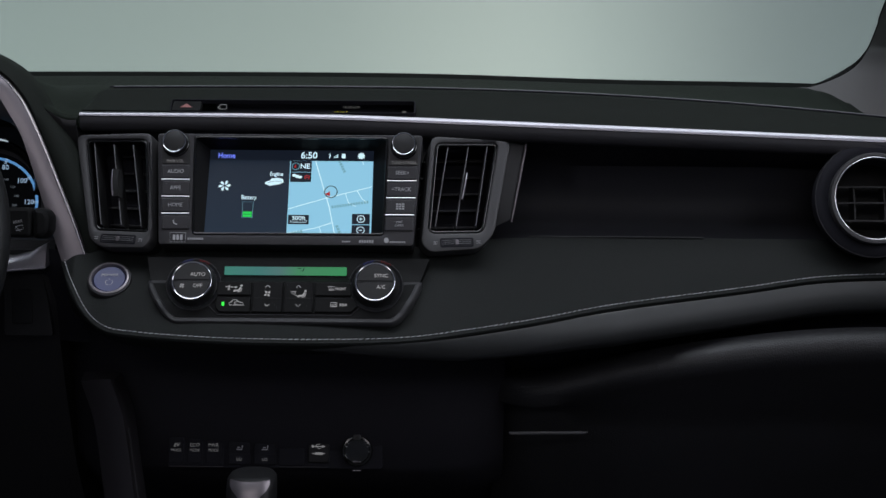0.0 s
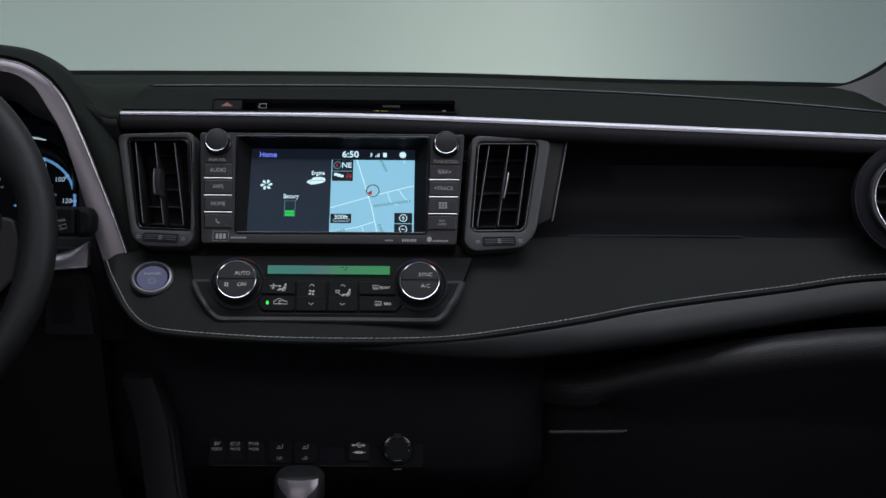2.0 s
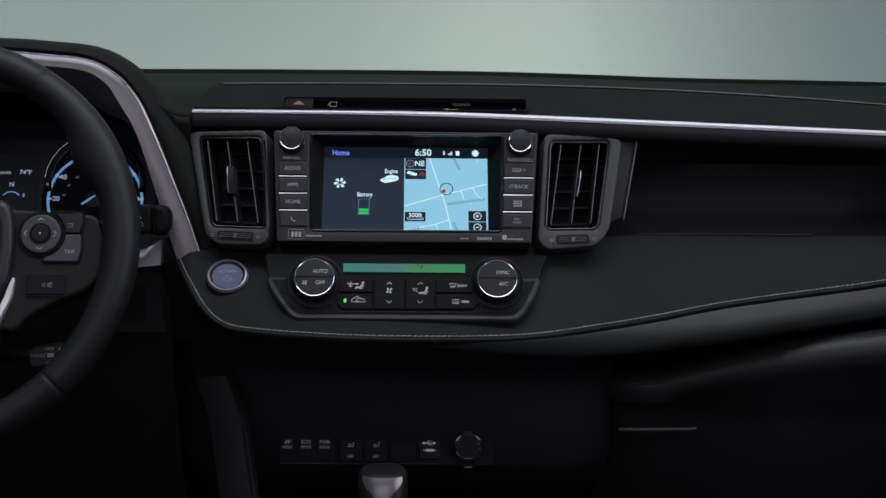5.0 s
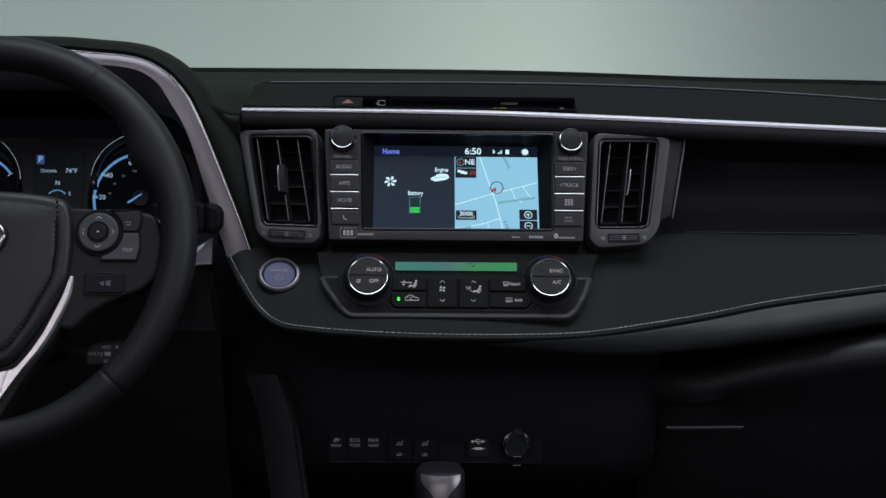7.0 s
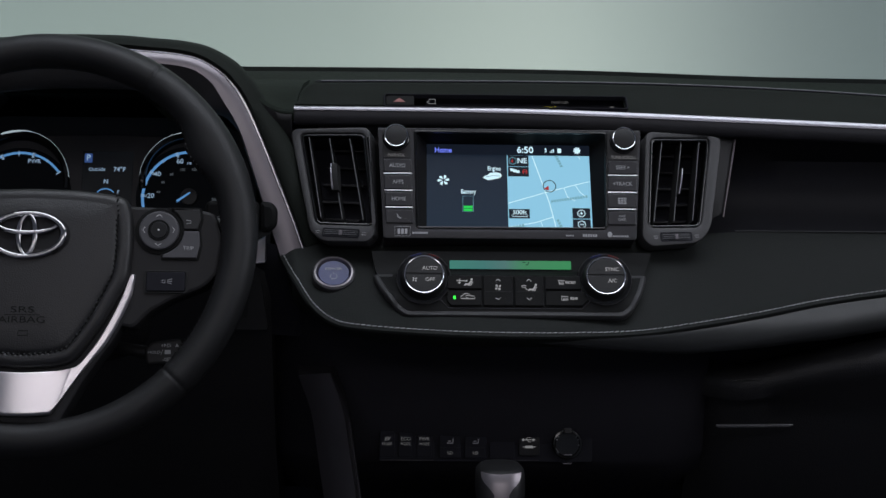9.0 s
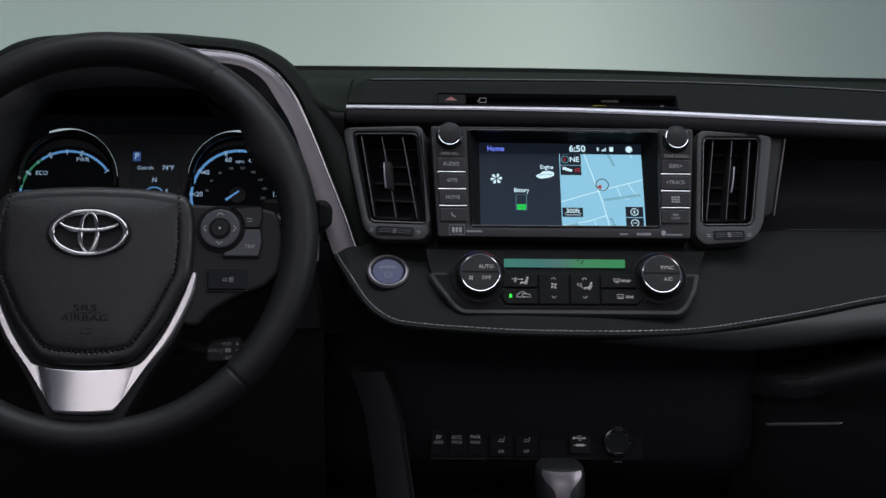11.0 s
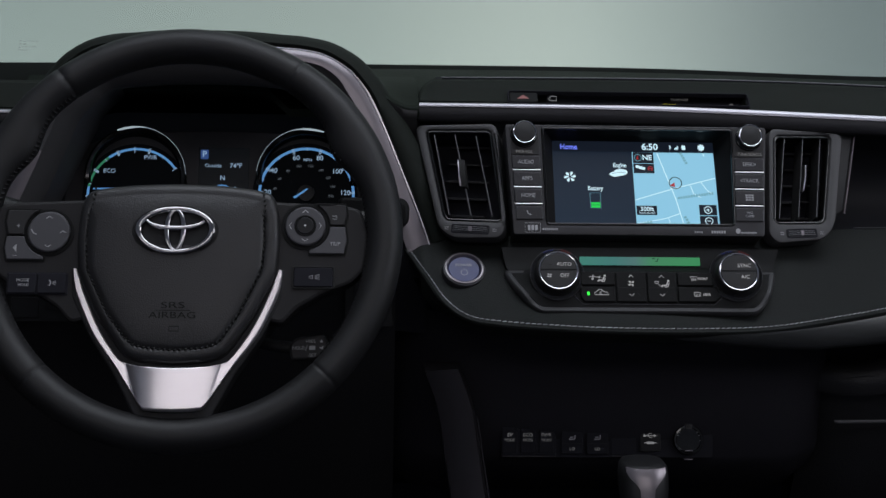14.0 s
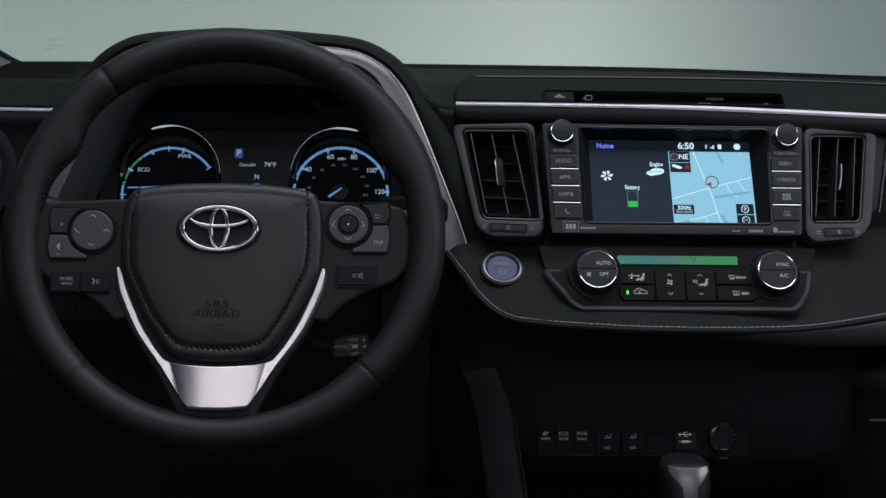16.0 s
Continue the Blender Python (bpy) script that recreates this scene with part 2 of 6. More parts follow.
def slab(loop, z0, z1, bev=0.8, dome=0.0):
    """A plate with a rounded front edge."""
    at = lambda lp, z: [(x, y, z) for x, y in lp]
    lv = [at(loop, z0), at(loop, z1 - bev), at(inset(loop, bev * 0.3), z1 - bev * 0.3), at(inset(loop, bev), z1)]
    if dome:
        c = (sum(p[0] for p in loop) / len(loop), sum(p[1] for p in loop) / len(loop))
        for s in (0.85, 0.6, 0.3):
            lv.append([(c[0] + (x - c[0]) * s, c[1] + (y - c[1]) * s, z1 + dome * (1 - s * s)) for x, y in inset(loop, bev)])
    return rings(lv)


def frame_of(outer, inner, z0, z1, bev=0.8, zi=None):
    """A frame with a hole; zi: how deep its inner wall goes."""
    at = lambda lp, z: [(x, y, z) for x, y in lp]
    zi = z0 if zi is None else zi
    lv = [at(outer, z0), at(outer, z1 - bev), at(inset(outer, bev * 0.3), z1 - bev * 0.3), at(inset(outer, bev), z1),
          at(inset(inner, -bev), z1), at(inset(inner, -bev * 0.3), z1 - bev * 0.3), at(inner, z1 - bev), at(inner, zi)]
    lv.append(lv[0] if zi == z0 else at(inner, zi))
    v, f = rings(lv[:-1], False, False)
    n = len(outer)
    f = list(f) + [((7) * n + i, (7) * n + (i + 1) % n, (i + 1) % n, i) for i in range(n)]
    return v, f


def lathe(profile, cx=0.0, cy=0.0, n=56, closed=True):
    """Turned about the panel's outward axis; profile: (radius, height) pairs."""
    return rings([[(cx + r * math.cos(2 * math.pi * i / n), cy + r * math.sin(2 * math.pi * i / n), z) for i in range(n)] for r, z in profile], closed, closed)


def tube(path, r, n=8, loop=False, flat=1.0):
    """A round bar along 3D points in mm; r may be a list."""
    pts = [Vector(p) for p in path]
    k = len(pts)
    lv, up = [], Vector((0.03, 0.05, 1)).normalized()
    for i, p in enumerate(pts):
        t = (pts[(i + 1) % k] - pts[i - 1]) if loop else (pts[min(k - 1, i + 1)] - pts[max(0, i - 1)])
        t.normalize()
        side = t.cross(up)
        side = side.normalized() if side.length > 1e-4 else Vector((1, 0, 0))
        nrm = side.cross(t)
        ri = r[i] if isinstance(r, (list, tuple)) else r
        lv.append([p + side * ri * math.cos(2 * math.pi * j / n) + nrm * ri * flat * math.sin(2 * math.pi * j / n) for j in range(n)])
    if loop:
        lv.append(lv[0])
    return rings(lv, not loop, not loop)


def spline(ctrl, n=12):
    """Catmull-Rom through the control points."""
    c = [Vector(p) for p in ctrl]
    c = [c[0] * 2 - c[1]] + c + [c[-1] * 2 - c[-2]]
    out = []
    for i in range(1, len(c) - 2):
        p0, p1, p2, p3 = c[i - 1:i + 3]
        for j in range(n):
            t = j / n
            out.append(0.5 * (2 * p1 + (p2 - p0) * t + (2 * p0 - 5 * p1 + 4 * p2 - p3) * t * t + (3 * p1 - p0 - 3 * p2 + p3) * t ** 3))
    out.append(c[-2])
    return out


def loft(sections):
    """A closed solid over closed sections in metres."""
    return rings([[Vector(p) * 1000 for p in s] for s in sections])


TEXTS = {}


def text(string, size, x, y, z, mat, parent, name="lettering", bold=0.0, stretch=1.0, slant=0.0, turn=0.0):
    """Flat raised letters, centred at (x, y), in mm."""
    key = (string, size, bold, stretch, slant)
    if key not in TEXTS:
        cu = bpy.data.curves.new("letters", "FONT")
        cu.body, cu.size, cu.align_x, cu.align_y = string, size * 0.001 / 0.72, "CENTER", "CENTER"
        cu.extrude, cu.offset, cu.shear, cu.resolution_u = 0.00012, bold * 0.001, slant, 3
        tmp = new("letters", cu)
        bpy.context.view_layer.update()
        me = bpy.data.meshes.new_from_object(tmp.evaluated_get(bpy.context.evaluated_depsgraph_get()))
        bpy.data.objects.remove(tmp)
        for v in me.vertices:
            v.co.x *= stretch
        TEXTS[key] = me
    me = TEXTS[key].copy()
    me.name = name
    me.materials.clear()
    me.materials.append(mat)
    ob = new(name, me)
    ob.parent = parent
    ob.matrix_basis = pose(x * 0.001, y * 0.001, z * 0.001, 0, 0, turn)
    return ob


def mark(loop, z, mat, parent, name="symbol"):
    """A thin printed shape."""
    return part(name, slab(loop, z - 0.15, z + 0.12, 0.04), mat, parent)


def bars(x, y, w, h, n, z, mat, parent, name="lettering", turn=0.0):
    """Writing too small to read: a row of short bars."""
    geos = []
    for i in range(n):
        x0 = -w / 2 + w * i / n
        geos.append(slab(rrect(x0, -h / 2, x0 + w / n * 0.7, h / 2, h * 0.12, 2), -0.1, 0.12, 0.04))
    ob = part(name, joined(*geos), mat, parent)
    ob.matrix_basis = pose(x * 0.001, y * 0.001, z * 0.001, 0, 0, turn)
    return ob


def line(pts, w, z, mat, parent, name="symbol", loop=False):
    """A drawn line of width w."""
    return part(name, tube([(x, y, z) for x, y in pts], w / 2, 6, loop, 0.25), mat, parent)


def arc(cx, cy, r, a0, a1, n=24):
    return [(cx + r * math.cos(radians(a0 + (a1 - a0) * i / n)), cy + r * math.sin(radians(a0 + (a1 - a0) * i / n))) for i in range(n + 1)]


# ---------------------------------------------------------------- studio
def backdrop_material():
    m = bpy.data.materials.new("backdrop_painted_glow")
    m.use_nodes = True
    nt = m.node_tree
    b = nt.nodes["Principled BSDF"]
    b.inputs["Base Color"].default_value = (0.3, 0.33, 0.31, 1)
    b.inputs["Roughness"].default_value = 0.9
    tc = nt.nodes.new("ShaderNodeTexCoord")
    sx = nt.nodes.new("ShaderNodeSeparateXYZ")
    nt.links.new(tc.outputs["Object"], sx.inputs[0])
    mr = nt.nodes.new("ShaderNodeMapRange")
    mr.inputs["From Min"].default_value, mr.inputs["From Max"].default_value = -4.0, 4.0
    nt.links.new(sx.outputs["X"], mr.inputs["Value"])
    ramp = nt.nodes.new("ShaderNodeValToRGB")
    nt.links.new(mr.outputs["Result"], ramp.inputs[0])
    # the wall's lighting is painted into the glow: bright middle, darker sides
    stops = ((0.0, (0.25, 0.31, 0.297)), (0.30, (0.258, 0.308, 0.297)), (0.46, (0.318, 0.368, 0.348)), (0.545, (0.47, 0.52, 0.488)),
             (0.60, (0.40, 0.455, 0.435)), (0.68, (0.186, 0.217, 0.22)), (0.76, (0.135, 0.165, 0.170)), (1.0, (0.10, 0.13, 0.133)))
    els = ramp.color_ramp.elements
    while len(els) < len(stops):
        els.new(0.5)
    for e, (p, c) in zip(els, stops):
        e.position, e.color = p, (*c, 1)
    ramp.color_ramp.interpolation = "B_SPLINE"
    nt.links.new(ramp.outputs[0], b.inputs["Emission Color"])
    # the painted glow also dims towards the top
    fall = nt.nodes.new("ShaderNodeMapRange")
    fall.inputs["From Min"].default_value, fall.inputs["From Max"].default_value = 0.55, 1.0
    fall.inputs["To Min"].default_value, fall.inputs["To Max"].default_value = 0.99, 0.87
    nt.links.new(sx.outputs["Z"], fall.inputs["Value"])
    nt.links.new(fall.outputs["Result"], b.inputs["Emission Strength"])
    return m


# unseen floor, walls and ceiling are added, pale and bluish to bounce fill light
BOUNCE_GREY = material("pale_bounce_grey", (0.7, 0.69, 0.78), 0.9, vary=0.03)
BACKDROP_GLOW = backdrop_material()
part("backdrop", rings([[(-7000, 4500, z), (7000, 4500, z), (7000, 4540, z), (-7000, 4540, z)] for z in (-500, 6000)]), BACKDROP_GLOW)
tagged(bpy.data.objects["backdrop"], "smooth grey-green backdrop beyond the windshield, its lighting painted as glow", "backdrop", kind="structure")
part("ground", rings([[(-7000, -5000, z), (7000, -5000, z), (7000, 4500, z), (-7000, 4500, z)] for z in (-560, -500)]), BOUNCE_GREY)
tagged(bpy.data.objects["ground"], "unseen pale floor under the car that bounces light", "floor", kind="structure")
for nm, x0, x1, y0, y1 in (("wall_west", -7040, -7000, -5000, 4500), ("wall_east", 7000, 7040, -5000, 4500), ("wall_south", -7000, 7000, -5040, -5000)):
    part(nm, rings([[(x0, y0, z), (x1, y0, z), (x1, y1, z), (x0, y1, z)] for z in (-500, 6000)]), BOUNCE_GREY)
    tagged(bpy.data.objects[nm], "unseen plain wall, pale to bounce light", "wall", kind="structure")
part("ceiling", rings([[(-7000, -5000, z), (7000, -5000, z), (7000, 4500, z), (-7000, 4500, z)] for z in (6000, 6050)]), BOUNCE_GREY)
tagged(bpy.data.objects["ceiling"], "unseen plain ceiling, pale to bounce light", "ceiling", kind="structure")
part("floor", rings([[(-780, -2000, z), (780, -2000, z), (780, 560, z), (-780, 560, z)] for z in (-30, 0)]), CARPET)
tagged(bpy.data.objects["floor"], "black carpeted car floor", "floor", kind="structure")


# ---------------------------------------------------------------- windshield and pillars
def soft_ramp(x, k):
    """0 for x < 0, rising smoothly to k * x."""
    return k * (math.sqrt(x * x + 0.0064) + x) / 2


def strip_z(x):
    return 0.7425 - soft_ramp(x, 0.0355) if x > -0.4 else 0.7305


def ridge_z(x):
    return 0.767 - (0.09 * (x - 0.05) ** 2 if x > 0.05 else 0.03 * (x - 0.05) ** 2)


def base_z(x):
    return 0.7655 - (0.0055 if x > 0 else 0.001) * (x / 0.6) ** 2 - 0.0034 * math.exp(-((x - 0.36) / 0.17) ** 2)


def stations(x0, x1, n):
    return [x0 + (x1 - x0) * i / n for i in range(n + 1)]


windshield = thing("windshield", pose(0, 0.56, 0.75), "clear windshield glass with a black lower border", "windshield", kind="structure")
GLASS = bpy.data.materials.new("windshield_glass")
GLASS.use_nodes = True
nt = GLASS.node_tree
nt.nodes.clear()
tr, gl, mx, out = (nt.nodes.new("ShaderNode" + k) for k in ("BsdfTransparent", "BsdfGlossy", "MixShader", "OutputMaterial"))
tr.inputs[0].default_value = (0.96, 0.985, 0.97, 1)
gl.inputs["Roughness"].default_value = 0.02
mx.inputs[0].default_value = 0.03
nt.links.new(tr.outputs[0], mx.inputs[1])
nt.links.new(gl.outputs[0], mx.inputs[2])
nt.links.new(mx.outputs[0], out.inputs[0])
rows = []
for x in stations(-0.76, 0.76, 24):
    dy = -0.16 * (x / 0.76) ** 2
    rows.append([(x * 1000, dy * 1000, 5), (x * 1000, dy * 1000 - 620, 500), (x * 1000, dy * 1000 - 616, 503), (x * 1000, dy * 1000 + 4, 8)])
pane = part("pane", rings(rows), GLASS, windshield)
pane.visible_shadow = False
border = []
for x in stations(-0.76, 0.76, 24):
    dy = -0.16 * (x / 0.76) ** 2
    z = base_z(x) - 0.75
    border.append([(x * 1000, dy * 1000 - 40, z * 1000 - 22), (x * 1000, dy * 1000 - 4, z * 1000 - 22), (x * 1000, dy * 1000 + 6, z * 1000 + 0), (x * 1000, dy * 1000 + 2, z * 1000 + 1.5), (x * 1000, dy * 1000 - 2, z * 1000 + 1)])
part("black_border", rings(border), FRIT, windshield)
sticker = new("registration_sticker")
sticker.matrix_world = pose(-0.672, 0.385, 0.787, 60, 0, 0)
tagged(sticker, "faint printed marking on the windshield's lower corner", "sticker")
STICKER = bpy.data.materials.new("faint_translucent_print")
STICKER.use_nodes = True
nt = STICKER.node_tree
nt.nodes.clear()
tr, df, mx, out = (nt.nodes.new("ShaderNode" + k) for k in ("BsdfTransparent", "BsdfDiffuse", "MixShader", "OutputMaterial"))
df.inputs["Color"].default_value = (0.5, 0.53, 0.5, 1)
mx.inputs[0].default_value = 0.22
nt.links.new(tr.outputs[0], mx.inputs[1])
nt.links.new(df.outputs[0], mx.inputs[2])
nt.links.new(mx.outputs[0], out.inputs[0])
for i, (w, k) in enumerate(((24, 5), (10, 2), (22, 6), (12, 3))):
    bars(-11 + w / 2, 6 - 4 * i, w, 1.6, k, 0, STICKER, sticker)


def pillar(side):
    """The A-pillar's trim, fanning out from the black glass edge that rounds the corner."""
    p = thing("pillar_right" if side > 0 else "pillar_left", pose(0, 0, 0), "grey moulded trim of the windshield pillar", "pillar trim", kind="structure")
    grow = 0.0 if side > 0 else 0.116
    curve = spline([(0.50, 0.44, 0.7582), (0.5737, 0.43, 0.7578), (0.599, 0.42, 0.7614), (0.6241, 0.412, 0.7728), (0.6422, 0.405, 0.7855), (0.652, 0.395, 0.8015), (0.6555, 0.388, 0.8125), (0.655, 0.36, 0.8372), (0.653, 0.33, 0.8629), (0.65, 0.10, 1.05)], 6)
    secs, edge = [], []
    for i, q in enumerate(curve):
        k = min(1.0, i / 24)
        c = Vector((side * (q.x + grow), q.y, q.z))
        out = Vector((side * (0.25 + 0.75 * k), 0, -(1 - k) * 0.9)).normalized()
        secs.append([c + out * 0.0008, c + out * 0.005 + Vector((0, -0.008, 0)), c + out * 0.035 + Vector((0, -0.04, 0)), c + out * 0.08 + Vector((0, -0.075, -0.004)), c + out * 0.16 + Vector((0, -0.10, -0.01)),
                     c + out * 0.16 + Vector((0, 0.03, 0)), c + out * 0.02 + Vector((0, 0.02, 0))])
        edge.append((c + out * (0.001 + (0.0042 * math.exp(-((i - 20) / 8) ** 2) if side > 0 else 0.008 * math.exp(-((i - 21) / 13) ** 2)))) * 1000)
    part("trim", loft(secs), PILLAR, p, angle=60)
    part("glass_edge", tube(edge, [0.9 + (4.6 * math.exp(-((i - 20) / 8) ** 2) if side > 0 else 8.4 * math.exp(-((i - 21) / 13) ** 2)) for i in range(len(edge))], 8), FRIT, p)
    return p


pillar(1)
pillar(-1)

part("firewall", rings([[(-790, 500, z), (790, 500, z), (790, 540, z), (-790, 540, z)] for z in (-30, 735)]), CARPET)
tagged(bpy.data.objects["firewall"], "dark carpeted bulkhead under the dashboard", "bulkhead", kind="structure")
for nm, x0, x1 in (("cabin_side_left", -820, -790), ("cabin_side_right", 790, 820)):
    part(nm, rings([[(x0, -600, z), (x1, -600, z), (x1, 540, z), (x0, 540, z)] for z in (-30, 730)]), PLASTIC)
    tagged(bpy.data.objects[nm], "plain dark door panel closing the cabin", "door panel", kind="structure")

# ---------------------------------------------------------------- dashboard
dash = thing("dashboard", pose(0, 0, 0), "black padded dashboard with a stitched leather ledge and silver trim", "dashboard")

secs = []
for x in stations(-0.79, 0.79, 60):
    b, r = base_z(x), ridge_z(x) if x > -0.25 else ridge_z(-0.25)
    dy = -0.16 * (x / 0.76) ** 2
    side = max(0.0, abs(x) - 0.585) * 0.3 + max(0.0, abs(x) - 0.615) * 0.35
    low = min(1.0, max(0.0, (-0.198 - x) / 0.012)) * min(1.0, max(0.0, (x + 0.37) / 0.025))  # sinks under the dip and the hood
    secs.append([(x, 0.555 + dy, b - 0.004), (x, 0.44 + dy * 0.7, b - 0.0015 - side), (x, 0.3, (b + r) / 2 - 0.004 - side), (x, 0.18, r - 0.0055 - side - 0.007 * low), (x, 0.125, r - 0.004 - side - 0.02 * low),
                 (x, 0.10, r - 0.006 - side - 0.026 * low), (x, 0.10, r - 0.014 - 0.026 * low), (x, 0.2, r - 0.03), (x, 0.5 + dy, 0.70)])
part("top_skin", loft(secs), DASH_TOP, dash, "dark green-black grained dash top")


def pad_section(x, z_s, r, end, pocket=False):
    """Front pad: a groove, a raised welt and the slope down to the silver strip; end: 1 inside, 0 at a rounded end; pocket: with the indicator slot cut in."""
    k = 0.12 + 0.88 * end
    rr = z_s + (r - z_s) * k
    if pocket:
        return [(x, 0.118, rr - 0.0055), (x, 0.1115, rr - 0.001), (x, 0.107, rr + 0.0002), (x, 0.1035, rr - 0.0008), (x, 0.1015, rr - 0.0028), (x, 0.0995, rr - 0.0008), (x, 0.094, rr - 0.0006),
                (x, 0.088, rr - 0.0022), (x, 0.074, z_s + (rr - z_s) * 0.52), (x, 0.0915, 0.7548), (x, 0.0915, z_s - 0.004), (x, 0.06, z_s - 0.0055), (x, 0.06, z_s - 0.006), (x, 0.118, z_s - 0.01)]
    return [(x, 0.118, rr - 0.0055), (x, 0.1115, rr - 0.001), (x, 0.107, rr + 0.0002), (x, 0.1035, rr - 0.0008), (x, 0.1015, rr - 0.0028), (x, 0.0995, rr - 0.0008), (x, 0.094, rr - 0.0006),
            (x, 0.088, rr - 0.0022), (x, 0.074, z_s + (rr - z_s) * 0.52), (x, 0.061, z_s + 0.0042), (x, 0.058, z_s + 0.0028), (x, 0.06, z_s - 0.006), (x, 0.118, z_s - 0.01)]


secs = []
for x in [-0.213, -0.2127, -0.212, -0.2108, -0.2092, -0.207, -0.2042, -0.201, -0.197] + stations(-0.192, -0.1245, 6):
    e = min(1.0, (x + 0.213) / 0.021)
    secs.append(pad_section(x, strip_z(x), ridge_z(x), math.sqrt(1 - (1 - e) ** 2)))
part("front_pad", loft(secs), DASH_PAD, dash, "soft black padded lip above the silver strip")
part("front_pad", loft([pad_section(x, strip_z(x), ridge_z(x), 1.0, True) for x in stations(-0.1245, 0.112, 16)]), DASH_PAD, dash)
part("front_pad", loft([pad_section(x, strip_z(x), ridge_z(x), 1.0) for x in stations(0.112, 0.79, 46)]), DASH_PAD, dash)
secs = []
for x in stations(-0.79, -0.574, 11):
    secs.append(pad_section(x, 0.7305, 0.757, 1.0))
part("front_pad", loft(secs), DASH_PAD, dash)


def strip(x0, x1, n):
    secs = []
    for x in stations(x0, x1, n):
        z = strip_z(x)
        thin = 1.0 - 0.55 * min(1.0, max(0.0, (0.06 - x) / 0.27))
        secs.append([(x, 0.0515 + y, z + h * (thin if h > 0 else 1.0)) for y, h in ((0.001, -0.0026), (-0.0008, -0.0022), (-0.0003, -0.0005), (0.0009, 0.0013), (0.0028, 0.0026), (0.0045, 0.0022), (0.0045, -0.0026))])
    return loft(secs)


# the welt's highlight is painted paler, the shade beside it as dark bars
part("welt", tube([(x * 1000, 101.5, ridge_z(x) * 1000 - 0.4) for x in stations(-0.19, 0.79, 50)], 2.2, 10), PALE_EDGE, dash, "raised welt along the dash pad")
part("welt_shade", tube([(x * 1000, 108.5, ridge_z(x) * 1000 - 0.2) for x in stations(-0.196, 0.79, 50)], 1.5, 6), VOID, dash)
part("silver_strip", strip(-0.2135, 0.79, 60), STRIP, dash, "long brushed silver trim strip")
part("silver_strip", strip(-0.79, -0.586, 10), STRIP, dash)

# the dip between the instrument hood and the pad's rounded end
DIP = [(-0.345, 0.7835), (-0.30, 0.7825), (-0.277, 0.780), (-0.2675, 0.7735), (-0.2494, 0.754), (-0.2289, 0.742), (-0.2135, 0.7405), (-0.206, 0.7403), (-0.192, 0.740)]
dip, skirt = [], []
for q in spline([(x, 0.0, z) for x, z in DIP], 6):
    x, zf = q.x, q.z
    zt = ridge_z(-0.25) - 0.0036
    hi = 0.25 * max(0.0, zf - 0.76)
    dip.append([(x, 0.046, zf - 0.004), (x, 0.0475, zf - 0.0012), (x, 0.051, zf + 0.0002), (x, 0.056, zf - 0.0002), (x, 0.064, zf - 0.0012), (x, 0.09, zf + (zt - zf) * 0.28 + hi), (x, 0.12, zf + (zt - zf) * 0.62 + hi), (x, 0.15, zf + (zt - zf) * 0.86 + hi * 0.7), (x, 0.19, zt - 0.0006 + hi * 0.4),
                (x, 0.235, 0.7604), (x, 0.27, 0.7603), (x, 0.305, 0.759), (x, 0.31, 0.755), (x, 0.18, zf - 0.012), (x, 0.05, zf - 0.012)])
    if x < -0.268:  # behind the hood, clear of the tunnel
        k = min(1.0, (-0.268 - x) / 0.01)
        dip[-1] = [(x, max(y, 0.05 + 0.14 * k), z + (min(z, 0.7598) - z) * k) for _, y, z in dip[-1]]
    if x > -0.2134:  # under the pad's end
        dip[-1] = [(x, max(y, 0.08), z - 0.008 - 0.1 * (x + 0.2134)) for _, y, z in dip[-1]]
    if -0.27 < x < -0.2135:
        skirt.append([(x, 0.049, zf - 0.0025), (x, 0.046, zf - 0.005), (x, 0.047, zf - 0.012), (x, 0.062, 0.70), (x, 0.10, 0.70), (x, 0.10, zf - 0.01)])
part("dip_skin", loft(dip), DASH_TOP, dash, "", 60)
part("dip_front", loft(skirt), PLASTIC, dash, "", 60)

secs = []
for x in stations(-0.2135, 0.79, 50):
    z = strip_z(x)
    secs.append([(x, 0.056, z - 0.0018), (x, 0.0516, z - 0.003), (x, 0.0506, z - 0.0075), (x, 0.0518, z - 0.0135), (x, 0.0545, z - 0.0165), (x, 0.062, z - 0.0182), (x, 0.072, z - 0.0182), (x, 0.072, z - 0.002)])
part("lip_face", loft(secs), LIP, dash, "dark grey face under the silver strip", 60)
secs = []
for x in stations(-0.79, -0.59, 8):
    z = strip_z(x)
    secs.append([(x, 0.056, z - 0.0018), (x, 0.0516, z - 0.003), (x, 0.0506, z - 0.0075), (x, 0.0518, z - 0.0135), (x, 0.0545, z - 0.0165), (x, 0.059, 0.70), (x, 0.057, 0.66), (x, 0.045, 0.62), (x, 0.10, 0.61), (x, 0.10, z - 0.002)])
part("lip_face", loft(secs), LIP, dash, "dark grey face round the side vent", 60)
# dark bar in place of the shade in front of the welt
part("welt_shade", tube([(x * 1000, 97.6, ridge_z(x) * 1000 + 0.1) for x in stations(-0.19, 0.79, 50)], 1.1, 6), VOID, dash)

# hazard switch and display slot cut into the front pad
slot = thing("overhead_display", plane(-0.0115, 0.0625, 0.7497, 52), "black slot with hazard switch and airbag indicator lights", "indicator panel")
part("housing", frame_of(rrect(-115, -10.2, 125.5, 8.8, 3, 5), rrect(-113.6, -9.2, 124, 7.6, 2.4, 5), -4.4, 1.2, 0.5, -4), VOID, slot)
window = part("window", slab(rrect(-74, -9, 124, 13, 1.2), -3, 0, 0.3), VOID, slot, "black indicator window")
